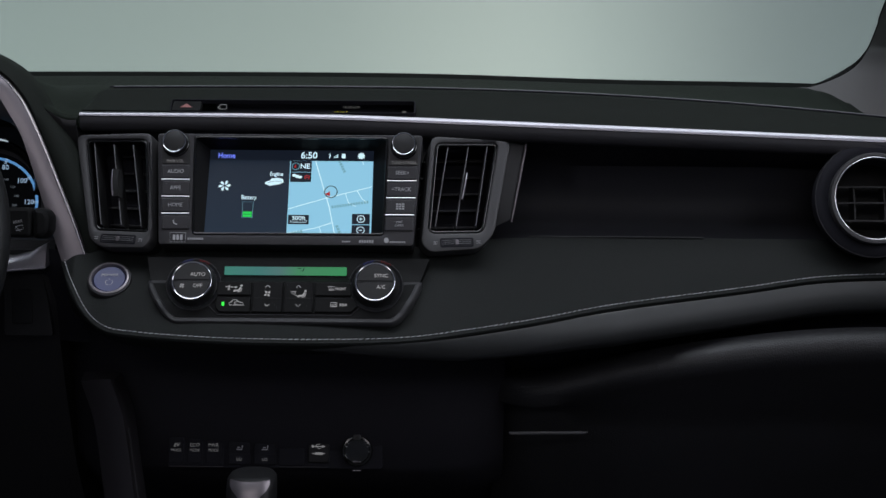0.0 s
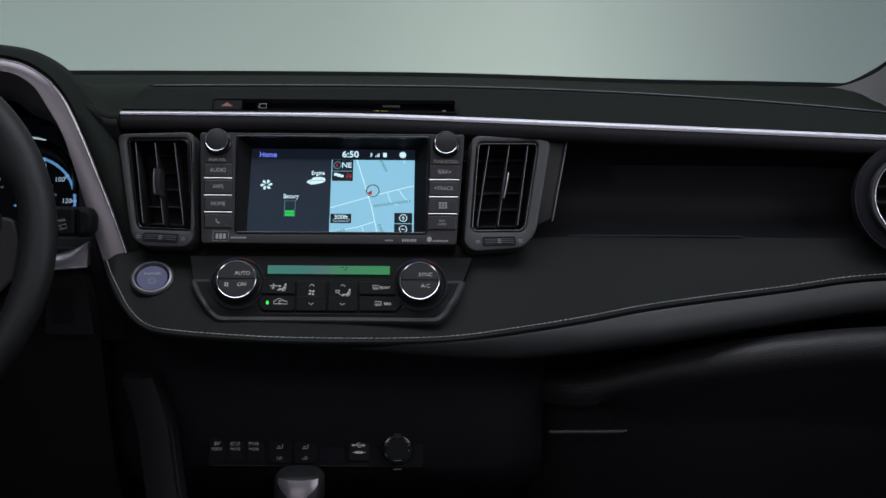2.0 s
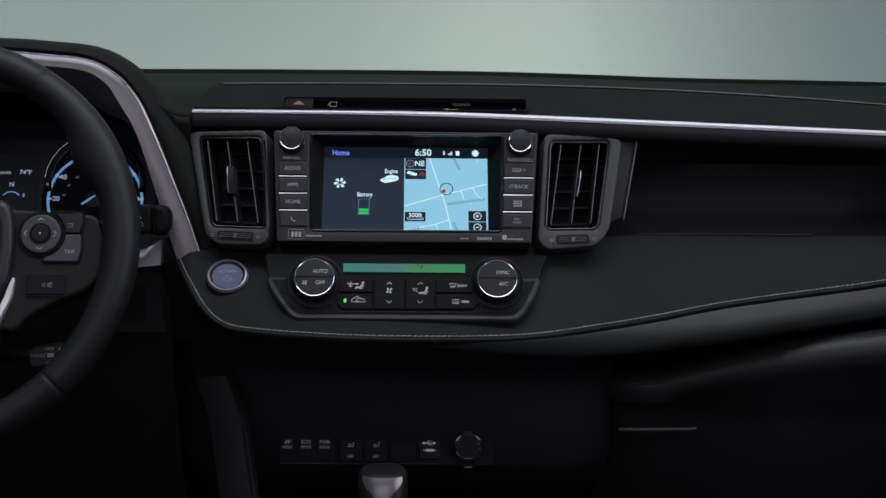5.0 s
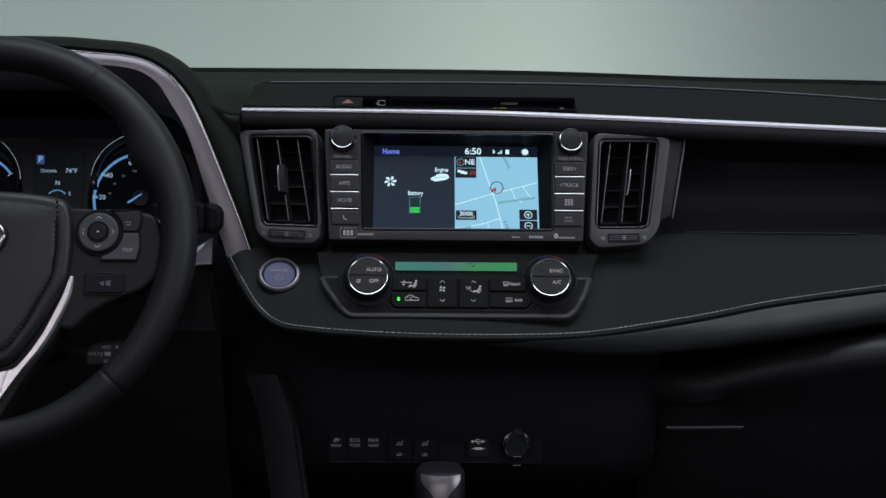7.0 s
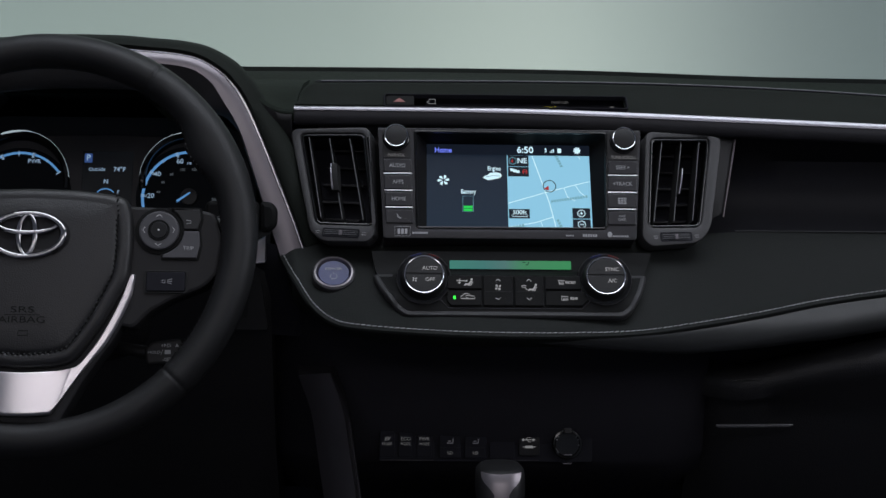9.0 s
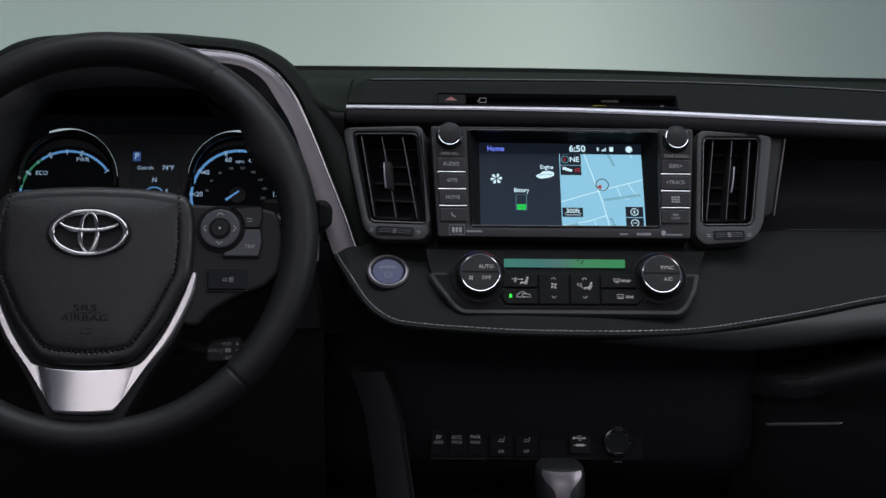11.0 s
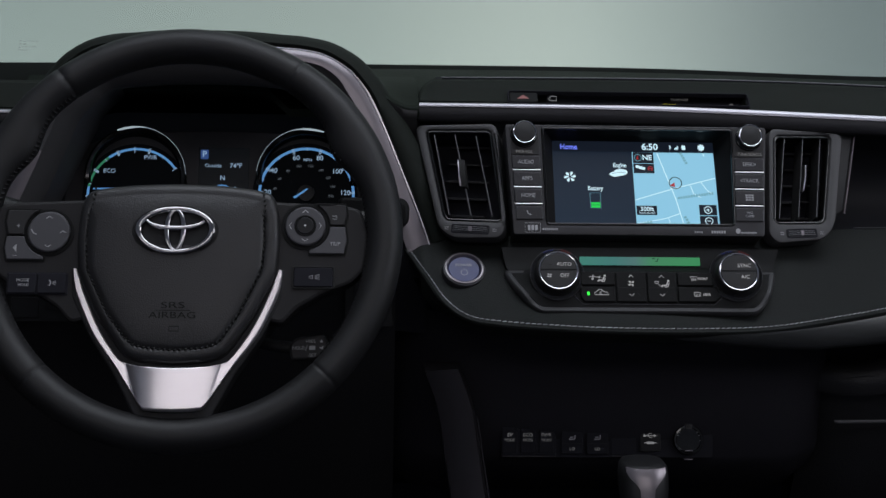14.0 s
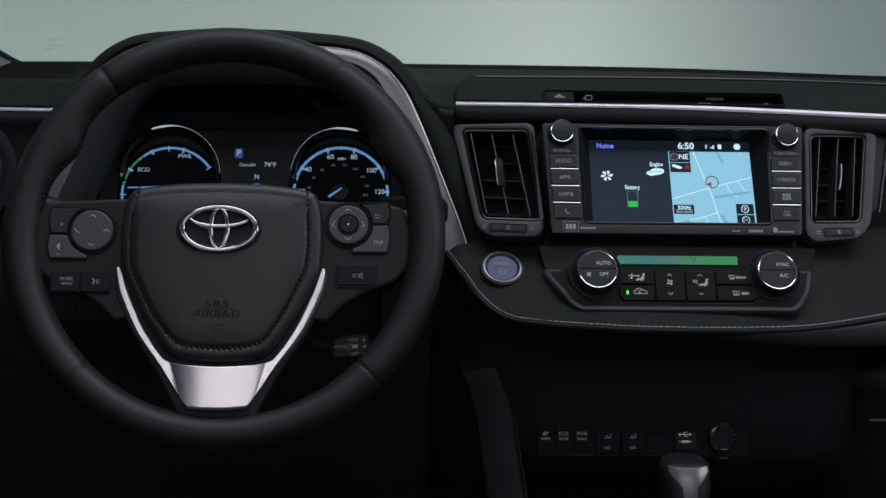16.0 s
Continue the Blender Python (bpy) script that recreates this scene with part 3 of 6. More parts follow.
window.matrix_basis = slot.matrix_world.inverted() @ plane(-0.0115, 0.084, 0.7445, 12)
part("hazard_switch", slab(rrect(-113, -7, -85, 7, 2), -6, 0.0, 0.8), FACE, slot, "hazard switch with a red triangle")
mark([(-105.5, -2.6), (-93.5, -2.6), (-99.5, 3.2)], 0.1, PRINT_RED, slot, "triangle")
line([(-70, 5.2), (-63.6, 5.2), (-63.6, 0.8), (-70, 0.8)], 0.6, 0.2, WARN_SYMBOL, window, "symbol", True)
line([(-70, 4.2), (-72.2, 2.2), (-70, 0.8)], 0.6, 0.2, WARN_SYMBOL, window)
text("PASSENGER", 2.4, 61, 3.4, 0.2, WARN_DIM, window)
text("AIR BAG", 2.8, 50.2, -2.2, 0.2, WARN_YELLOW, window)
mark(rrect(111.6, -3.4, 115.4, 0.2, 0.8), 0.1, WARN_DIM, window)

# the dark face behind vents and radio, and the open shelf on the passenger's side
secs = []
for x in stations(-0.226, 0.178, 20):
    zs = strip_z(x)
    secs.append([(x, 0.0575, zs - 0.003), (x, 0.053, zs - 0.008), (x, 0.055, zs - 0.014), (x, 0.092, zs - 0.02), (x, 0.094, 0.70), (x, 0.062, 0.64), (x, 0.03, 0.612), (x, 0.06, 0.585), (x, 0.13, 0.60), (x, 0.12, zs - 0.01)])
part("center_face", loft(secs), LIP, dash)
secs = []
for x in stations(0.179, 0.79, 30):
    zs = strip_z(x)
    secs.append([(x, 0.0575, zs - 0.003), (x, 0.055, zs - 0.009), (x, 0.061, zs - 0.017), (x, 0.082, zs - 0.03), (x, 0.097, 0.69), (x, 0.102, 0.66), (x, 0.094, 0.635), (x, 0.08, 0.625),
                 (x, 0.06, 0.6195), (x, 0.06, 0.60), (x, 0.15, 0.60), (x, 0.15, zs - 0.01)])
part("shelf_recess", loft(secs), SHELF, dash, "dark open shelf in front of the passenger")
part("shelf_edge", tube([(x * 1000, 57.5, 623.5) for x in stations(0.226, 0.40, 10)], 0.7, 6), PLASTIC, dash)
part("silver_edge", tube([(224, 67, 720), (221.3, 61.5, 705), (216, 51.5, 678), (208.5, 37.6, 640.5)], [1.1, 1.3, 1.2, 0.8], 8), SMOKED, dash, "thin silver edge beside the air vent")

part("vent_cheek", rings([[(203, 62, 721), (223, 68, 720), (222, 84, 716), (200, 84, 716)], [(190, 46, 676), (215, 52, 676), (214, 74, 670), (188, 74, 670)], [(183, 36, 650), (209.5, 40.5, 644), (208, 60, 642), (182, 60, 646)], [(178, 34, 632), (186, 38, 632), (186, 56, 632), (178, 56, 632)]]), PLASTIC, dash)

# leather ledge: back edge and stitched front line
SEAM = spline([(-0.2235, 0.016, 0.606), (-0.2075, -0.018, 0.588), (-0.190, -0.04, 0.5672), (-0.168, -0.0595, 0.5548), (-0.138, -0.072, 0.5522), (-0.087, -0.0805, 0.5505), (-0.036, -0.0825, 0.549),
               (0.041, -0.079, 0.548), (0.110, -0.067, 0.548), (0.172, -0.05, 0.5528), (0.232, -0.03, 0.5585), (0.289, -0.012, 0.566), (0.347, 0.002, 0.572), (0.43, 0.018, 0.580),
               (0.512, 0.03, 0.5895), (0.60, 0.036, 0.592), (0.70, 0.038, 0.592), (0.79, 0.038, 0.592)], 10)
BACK = spline([(-0.2155, 0.026, 0.6155), (-0.212, 0.029, 0.618), (-0.205, 0.03, 0.6195), (-0.195, 0.029, 0.6195), (-0.165, 0.024, 0.6195), (-0.10, 0.01, 0.618), (-0.04, 0.006, 0.617),
               (0.041, 0.006, 0.617), (0.125, 0.016, 0.619), (0.19, 0.044, 0.6225), (0.245, 0.056, 0.6225), (0.30, 0.058, 0.6225), (0.36, 0.0585, 0.6225), (0.44, 0.059, 0.6225),
               (0.52, 0.06, 0.622), (0.61, 0.06, 0.622), (0.70, 0.06, 0.622), (0.79, 0.06, 0.622)], 10)
secs, roll, seam_path, fold_path = [], [], [], []
for i, (s, b) in enumerate(zip(SEAM, BACK)):
    t = (SEAM[min(i + 1, len(SEAM) - 1)] - SEAM[max(i - 1, 0)]).normalized()
    across = (b - s)
    n = t.cross(across).normalized()
    o = t.cross(n).normalized()
    o = o if o.dot(across) < 0 else -o
    n = n if n.z > 0 or n.y < 0 else -n
    w = min(1.0, across.length / 0.07)
    g = min(1.0, max(0.12, (s.x - 0.02) / 0.28))  # the roll under the seam grows towards the passenger
    bulge = 0.0015 * w - 0.0042 * max(0.0, 1 - (abs(s.x + 0.01) / 0.15) ** 4)
    q = [b - n * 0.004, b]
    for k in (0.25, 0.5, 0.75, 0.9):
        q.append(b.lerp(s, k) + n * bulge * math.sin(math.pi * k) ** 0.8)
    q += [s + n * 0.0004, s + o * 0.0018 + n * 0.0008, s + o * 0.0038 + n * 0.0006, s + o * 0.005 - n * 0.0012, s + o * 0.0048 - n * 0.006, s - n * 0.02, b - n * 0.04]
    secs.append(q)
    h = min(1.0, max(0.0, (s.x - 0.02) / 0.14))  # only a thin roll along the driver's half
    roll.append([s.lerp(v, 1 - 0.62 * (1 - h)) for v in [s + o * 0.004 - n * 0.006, s + o * 0.0054 - n * 0.003, s + o * 0.0063 - n * 0.0016, s + o * 0.0086 - n * (0.0044 - 0.0026 * g),
                 s + o * (0.0092 + 0.0075 * g) - n * (0.015 - 0.0095 * g), s + o * (0.0082 + 0.016 * g) - n * (0.025 - 0.016 * g), s + o * (0.002 + 0.027 * g) - n * (0.034 - 0.018 * g),
                 s - o * (0.012 - 0.04 * g) - n * (0.04 - 0.012 * g), s - o * (0.03 - 0.03 * g) - n * 0.042, s - o * 0.02 - n * 0.03]])
    seam_path.append(s + n * 0.0009)
    fold_path.append((o, n))
part("leather_ledge", loft(secs), LEATHER, dash, "black stitched leather ledge", 28)
part("ledge_roll", loft(roll), ROLL, dash, "smooth black roll under the stitched seam", 60)

# single stitches along the ledge
acc, geos, last, count = 0.0, [], seam_path[0], 0
for i in range(1, len(seam_path)):
    a, b = seam_path[i - 1], seam_path[i]
    seg = (b - a).length
    pos = 0.0
    while acc + seg - pos >= 0.0053:
        pos += 0.0053 - acc
        acc = 0.0
        p = a.lerp(b, min(1, pos / seg))
        d = (b - a).normalized()
        o, n = fold_path[i]
        geos.append(tube([(p - d * 0.0021 + n * 0.0001 + o * 0.0003) * 1000, (p - d * 0.0012 + n * 0.0004 + o * 0.0001) * 1000, (p + d * 0.001 + n * 0.0004 - o * 0.0002) * 1000, (p + d * 0.0019 + n * 0.0001 - o * 0.0004) * 1000], [0.2, 0.3, 0.3, 0.18], 5))
    acc += seg - pos
stitches = part("stitching", joined(*geos), THREAD, dash, "pale grey thread stitching")
stitches["kind"] = "stuff"

# lower dashboard: centre panel, glove box roll, knee panel
secs = []
for x in stations(-0.235, 0.205, 22):
    bow = 0.012 * (1 - ((x + 0.015) / 0.22) ** 2)
    back = 0.034 * min(1.0, max(0.0, (x - 0.135) / 0.07)) ** 2 + 0.05 * min(1.0, max(0.0, (-0.165 - x) / 0.07)) ** 2  # turns back at both ends
    secs.append([(x, back, 0.545), (x, 0.02 - bow * 0.3 + back, 0.50), (x, 0.03 - bow + back, 0.45), (x, 0.034 - bow + back, 0.395), (x, 0.04 - bow + back, 0.386), (x, 0.06 + back, 0.365), (x, 0.11 + back, 0.33), (x, 0.16, 0.32), (x, 0.16, 0.56), (x, 0.03 + back, 0.57)])
part("lower_center_panel", loft(secs), PANEL, dash)
secs = []
for x in stations(0.195, 0.79, 30):
    f = min(1.0, max(0.0, (x - 0.25) / 0.25))
    zt = max(0.485, 0.5445 - 0.56 * max(0.0, 0.57 - x) ** 2)
    y = 0.03 - 0.045 * math.sin(f * math.pi / 2) + 0.03 * min(1.0, max(0.0, (0.255 - x) / 0.06)) ** 2
    low = max(0.036, y + 0.03)
    secs.append([(x, 0.12, 0.47), (x, 0.06, 0.47), (x, y + 0.045, zt - 0.006), (x, y + 0.03, zt - 0.001), (x, y + 0.021, zt), (x, y + 0.013, zt - 0.0012), (x, y + 0.0062, zt - 0.0048), (x, y + 0.0016, zt - 0.011), (x, y, zt - 0.019), (x, y + 0.0022, zt - 0.031), (x, low - 0.002, 0.452), (x, low, 0.43),
                 (x, low + 0.014, 0.36), (x, low + 0.04, 0.27), (x, 0.14, 0.25), (x, 0.14, 0.47)])
# black block added in place of the shaded gap above the glove box
part("under_ledge_shade", rings([[(195, 80, z), (790, 80, z), (790, 130, z), (195, 130, z)] for z in (440, 600)]), VOID, dash)
part("glove_box", loft(secs), GLOVE_SKIN, dash, "black glove box with a rounded padded top", 60)
glove = thing("glove_box_latch", plane(0.25, 0.0315, 0.452, 2), "black glove box latch with a bright lower lip", "latch")
part("top_line", tube([(-30, 24.6, 1.2), (40, 26.2, 1.2)], 0.5, 6), GREY_TRIM, glove)
part("lip", tube([(-41, -21.6, 2), (-39, -22.0, 3.2), (33, -20.8, 3.2), (36.5, -20.4, 2)], [1.2, 1.7, 1.5, 0.9], 8), PALE_EDGE, glove, "bright grey pull lip")

secs = []
for x in stations(-0.79, -0.235, 16):
    secs.append([(x, 0.03, 0.62), (x, 0.02, 0.585), (x, 0.03, 0.53), (x, 0.045, 0.47), (x, 0.075, 0.38), (x, 0.12, 0.30), (x, 0.16, 0.30), (x, 0.16, 0.62)])
part("knee_panel", loft(secs), PLASTIC, dash, "black lower panel under the steering column")
geo = rings([[(-250, 20, 615), (-216, 12, 612), (-205, 30, 600), (-200, 60, 560)], [(-250, 22, 590), (-214, 12, 590), (-200, 30, 585), (-196, 60, 560)], [(-250, 30, 560), (-205, 16, 552), (-180, 30, 545), (-176, 60, 540)],
             [(-250, 40, 520), (-212, 25, 520), (-190, 35, 518), (-185, 60, 515)]])
part("side_panel", geo, VOID, dash)
panel = thing("switch_blank_panel", plane(-0.258, 0.018, 0.558, 6), "black panel with a blank switch cover", "panel")
part("plate", slab(rpoly([(-26, -30), (22, -30), (12, 32), (-26, 32)], 4), -6, 1, 0.8), PLASTIC, panel)
part("blank_cover", slab(rrect(-18, -18, 2, 16, 2), 0, 2.0, 0.8), PLASTIC_DARK, panel)
lefts = thing("driver_switch_panel", plane(-0.557, 0.02, 0.56, 6), "black driver-side panel with blank switches", "panel")
part("plate", slab(rrect(-48, -30, 60, 24, 4), -6, 1, 0.8), PLASTIC_DARK, lefts)
for i in range(2):
    part("blank_cover", slab(rrect(-14 + 27 * i, -18, 11 + 27 * i, 14, 2), 0, 2.2, 0.8), PLASTIC_DARK, lefts)
part("blank_cover", slab(rrect(-46, -26, -20, -6, 2), 0, 2.2, 0.8), PLASTIC_DARK, lefts)


# ---------------------------------------------------------------- vents
def square_vent(name, x, outer, inner, wheel, lean, knob_x, mirror, top_y, yaw, out, tops, bottoms):
    turned = pose(x, 0.0225 - out, 0.672, 0, 0, yaw) @ pose(-x, -0.0225, -0.672)
    v = thing(name, turned @ plane(0, 0.0225, 0.672, 25.5), "tall black air vent with slim vertical vanes and a thumbwheel", "air vent", "centre air vents")
    part("frame", frame_of(rpoly(outer, 9), rpoly(inner, 7), -14, 1.5, 2.0, -13), VENT_GREY, v, "charcoal satin vent frame")
    part("housing", frame_of(inset(rpoly(outer, 9), 0.6), inset(rpoly(inner, 7), -0.5), -44, -13.5, 0.5), RUBBER, v)
    part("inner_rim", frame_of(inset(rpoly(inner, 7), 0.4), inset(rpoly(inner, 7), 2.8), -14, -0.5, 0.8, -10), PIANO, v)
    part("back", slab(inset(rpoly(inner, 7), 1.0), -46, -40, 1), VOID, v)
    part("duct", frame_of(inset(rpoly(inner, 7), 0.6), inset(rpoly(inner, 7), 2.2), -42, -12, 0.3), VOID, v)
    bl, br, tr_, tl = inner[0], inner[-3], inner[-2], inner[-1]
    for k, kb in zip(tops, bottoms):
        top = (tl[0] + (tr_[0] - tl[0]) * k, tl[1] - 3)
        bot = (bl[0] + (br[0] - bl[0]) * kb, bl[1] + 3)
        pts = []
        for s in stations(0, 1, 6):
            pts.append((top[0] + (bot[0] - top[0]) * s, top[1] + (bot[1] - top[1]) * s))
        # each vane is a thin blade that stands into the duct; its rounded front edge's highlight is painted paler
        lo = [[(px - 0.4, py, -2.9), (px + 0.4, py, -2.9), (px + 0.8 + lean, py, -22), (px - 0.8 + lean, py, -22)] for px, py in pts]
        vane = part("vane", rings(lo), RUBBER, v)
        part("front_edge", tube([(px, py, -2.5) for px, py in pts], 0.55, 8), PALE_EDGE, vane, "vane edge highlight in paler grey")
    for j in range(5):
        yy = bl[1] + 10 + j * (tr_[1] - bl[1] - 18) / 4
        part("rear_slat", rings([[(bl[0] - 6, yy - 0.8, -30), (bl[0] - 6, yy + 0.8, -30), (bl[0] - 6, yy + 4, -39), (bl[0] - 6, yy + 2, -39)],
                                 [(tr_[0] - 4, yy - 0.8, -30), (tr_[0] - 4, yy + 0.8, -30), (tr_[0] - 4, yy + 4, -39), (tr_[0] - 4, yy + 2, -39)]]), PLASTIC, v)
    half = 3.4 if mirror > 0 else 1.2
    tab = part("vane_tab", rings([[(knob_x - half + 2 * s * mirror, top_y - 27 * s, -6), (knob_x + half + 2 * s * mirror, top_y - 27 * s, -6), (knob_x + half * 0.9 + 2 * s * mirror, top_y - 27 * s, 2.3 + 2 * math.sin(math.pi * s)),
                                   (knob_x - half * 0.9 + 2 * s * mirror, top_y - 27 * s, 2.3 + 2 * math.sin(math.pi * s))] for s in stations(0, 1, 8)]), RUBBER, v)
    off = -3.1 if mirror > 0 else 0.0
    part("tab_edge", rings([[(knob_x + off - w + 2 * s * mirror, top_y - 0.5 - 26 * s, 2.0 + 2 * math.sin(math.pi * s)), (knob_x + off - w * 0.6 + 2 * s * mirror, top_y - 0.5 - 26 * s, 2.9 + 2 * math.sin(math.pi * s)),
                             (knob_x + off + w * 0.6 + 2 * s * mirror, top_y - 0.5 - 26 * s, 2.9 + 2 * math.sin(math.pi * s)), (knob_x + off + w + 2 * s * mirror, top_y - 0.5 - 26 * s, 2.0 + 2 * math.sin(math.pi * s))]
                            for s, w in zip(stations(0, 1, 8), (0.3, 0.45, 0.5, 0.6, 0.7, 0.8, 0.9, 1.05, 0.8))]), STRIP, tab, "satin chrome edge")
    x0, y0, x1, y1 = wheel
    part("wheel_slot", frame_of(rrect(x0 - 1.2, y0 - 1.2, x1 + 1.2, y1 + 1.2, 1.6), rrect(x0, y0, x1, y1, 1.2), -6, 2.1, 0.3, -4), VOID, v)
    thumb = part("thumbwheel", rings([[(x0 + 0.6 + (x1 - x0 - 1.2) * k / 12, y0 + 0.5, -3), (x0 + 0.6 + (x1 - x0 - 1.2) * k / 12, y0 + 0.5, 1.65 + 0.9 * math.sin(math.pi * k / 12)),
                                       (x0 + 0.6 + (x1 - x0 - 1.2) * k / 12, y1 - 0.5, 1.65 + 0.9 * math.sin(math.pi * k / 12)), (x0 + 0.6 + (x1 - x0 - 1.2) * k / 12, y1 - 0.5, -3)] for k in range(13)]), VOID, v, "ribbed black thumbwheel")
    for d in (1.4, 3.2, 5.0):
        part("rib", tube([(x0 + 1.2 + (x1 - x0 - 2.4) * k / 12, y0 + 0.3 + d, 1.75 + 0.9 * math.sin(math.pi * k / 12)) for k in range(13)], 0.42, 6), PALE_EDGE, thumb)
    part("notch", slab(rrect((x0 + x1) / 2 - 1.6, y0 + 0.8, (x0 + x1) / 2 + 1.6, y1 - 0.8, 0.4), 0, 3.1, 0.4), DULL_SILVER, thumb, "silver notch")
    for xx in (x0 - 6, x1 + 6):
        for d in (-1, 1):
            line([(xx - 2, (y0 + y1) / 2 + d), (xx + 2, (y0 + y1) / 2 + d)], 0.5, 1.7, PRINT_DIM, v)
    return v


square_vent("air_vent", -0.168, [(-190, -50), (-176, -58.8), (-132, -57), (-126, -49), (-144.5, 58.5), (-225.5, 54)], [(-187.5, -37.5), (-183, -42), (-132.5, -41.4), (-128.2, -38), (-149.2, 52), (-215, 49.8)], (-176.2, -52.9, -142, -46.5), -2, -175, 2.6, 19.3, -15, 0.005, (0.14, 0.455, 0.77), (0.09, 0.45, 0.8))
square_vent("air_vent", 0.159, [(116, -52), (124, -60.8), (173, -58.3), (187.5, -44), (212.4, 50.5), (133.5, 56.8)], [(123.6, -37.5), (127.6, -42), (173.6, -42.5), (178.6, -38), (200.2, 49), (137.6, 49.6)], (135.4, -55, 165.2, -48.4), 2, 165.5, -3.5, 17.7, 11, -0.001, (0.2, 0.52, 0.82), (0.14, 0.51, 0.86))


def round_vent(x, y, z, label):
    v = thing("round_air_vent", plane(x, y, z, 14) @ Matrix.Scale(0.925, 4), label, "air vent", "round air vents")
    part("bezel", lathe([(40, -20), (60, -20), (62, -6), (61, 0), (58, 2), (52, 1.4), (47, 0), (46, -10), (40, -10)], n=72, closed=False), VOID, v)
    part("outer_line", tube([(61.3 * math.cos(a), 61.3 * math.sin(a), 0.5) for a in [2 * math.pi * i / 72 for i in range(72)]], 0.6, 6, True), GREY_TRIM, v)
    part("silver_ring", lathe([(42, -12), (47.4, -3), (48.4, 8.5), (47.4, 11), (45.2, 11.2), (43.4, 9.5), (42.4, -12)], n=72, closed=False), VENT_GREY, v, "dark silver ring")
    part("bright_edge", tube([(43.3 * math.cos(a), 43.3 * math.sin(a), 9.9) for a in [2 * math.pi * i / 72 for i in range(72)]], 0.75, 8, True), SILVER, v)
    part("barrel", lathe([(0.5, -40), (43.0, -40), (43.2, -4), (42.4, -4), (41.5, -38)], n=56, closed=False), RUBBER, v)
    for yy in (14, -3, -22):
        w = math.sqrt(42 ** 2 - yy ** 2)
        part("slat", rings([[(s * w, yy - 0.8, -6 - 4 * abs(s)), (s * w, yy + 0.8, -6 - 4 * abs(s)), (s * w, yy + 3, -26), (s * w, yy + 1, -26)] for s in stations(-1, 1, 10)]), PLASTIC, v)
    for xx in (-18, 14):
        part("cross_vane", rings([[(xx - 0.8 + 1.5 * math.sin(k), 14 - 36 * k / 2, -10), (xx + 0.8 + 1.5 * math.sin(k), 14 - 36 * k / 2, -10), (xx + 0.8, 14 - 36 * k / 2, -24), (xx - 0.8, 14 - 36 * k / 2, -24)] for k in stations(0, 2, 6)]), PLASTIC, v)
    return v


round_vent(0.5608, 0.04, 0.6652, "round black air vent with a dark silver ring")
round_vent(-0.690, 0.03, 0.672, "round black air vent beside the driver's door")


# ---------------------------------------------------------------- radio and display unit
unit = thing("display_radio", plane(0, 0.0035, 0.68, 21) @ pose(0, -0.02, -0.001, -3, 0, 0) @ Matrix.Diagonal((1.002, 1.018, 1, 1)) @ pose(0, 0.02, 0), "black car radio with a lit touchscreen, two knobs and side keys", "car radio")
OUT4 = [(-124.6, -58.5), (113.6, -58.5), (121.4, 49), (-131.5, 49)]
HOLE4 = [(-94, -49.5), (86.2, -49), (88.7, 47), (-96.7, 47)]
part("fascia", frame_of(rpoly(OUT4, 3), rpoly(HOLE4, 4), -30, 0, 0.8, -1.5), GREY_TRIM, unit, "dark grey satin fascia")
part("bezel", frame_of(inset(rpoly(HOLE4, 4), 0.2), inset(rpoly(HOLE4, 4), 2.2), -8, 0.8, 0.6, -4), PIANO, unit, "gloss black screen bezel")


def on_screen(u, v, d=0.0):
    return (u, 6.1 + 0.9903 * v + 0.139 * d, -15.9 - 0.139 * v + 0.9903 * d)


SCR4 = [(-84, -55), (74, -55), (74, 34.5), (-84, 34.5)]
funnel_a = [(x, y, -2.0) for x, y in inset(rpoly(HOLE4, 4), 2.0)]
funnel_b = [on_screen(x, y, 0.4) for x, y in rpoly(SCR4, 1)]
funnel_c = [on_screen(x, y, -3) for x, y in inset(rpoly(SCR4, 1), -1)]
funnel_d = [(x, y, -6) for x, y in rpoly(HOLE4, 4)]
v, f = rings([funnel_a, funnel_b, funnel_c, funnel_d], False, False)
part("screen_recess", (v, f + [(3 * 24 + i, 3 * 24 + (i + 1) % 24, (i + 1) % 24, i) for i in range(24)]), RECESS, unit)
screen = part("screen", slab(rrect(-84, -55, 74, 34.5, 0.5), -2, 0, 0.2), SCREEN_DARK, unit, "touchscreen showing energy flow and a map")
screen.matrix_basis = pose(0, 0.0061, -0.0159, -8, 0, 0)
mark(rrect(-84, 23.6, 74, 34.4, 0.3), 0.02, SCREEN_BAR, screen, "title_bar")
mark(rrect(-6.4, -54.6, 73.6, 23.2, 0.2), 0.05, SCREEN_MAP, screen, "map")
text("Home", 5.6, -68, 28.0, 0.2, SCREEN_BLUE, screen, bold=0.12, stretch=0.85)
text("6:50", 6.8, 11.5, 28.8, 0.2, SCREEN_WHITE, screen, bold=0.18)
line([(30.5, 27), (32.5, 29.5), (31.5, 31), (31.5, 26.5), (32.5, 28), (30.5, 30.5)], 0.6, 0.2, SCREEN_WHITE, screen)
for i in range(3):
    mark(rrect(35.5 + 1.5 * i, 26.5, 36.5 + 1.5 * i, 28 + 1.2 * i, 0.1), 0.2, SCREEN_WHITE, screen, "signal_bar")
mark(rrect(43, 26.3, 46.6, 31, 0.4), 0.2, SCREEN_WHITE, screen, "battery_symbol")
mark(rrect(54, 24.3, 73, 34, 0.6), 0.06, SCREEN_BAR, screen, "key")
gear = []
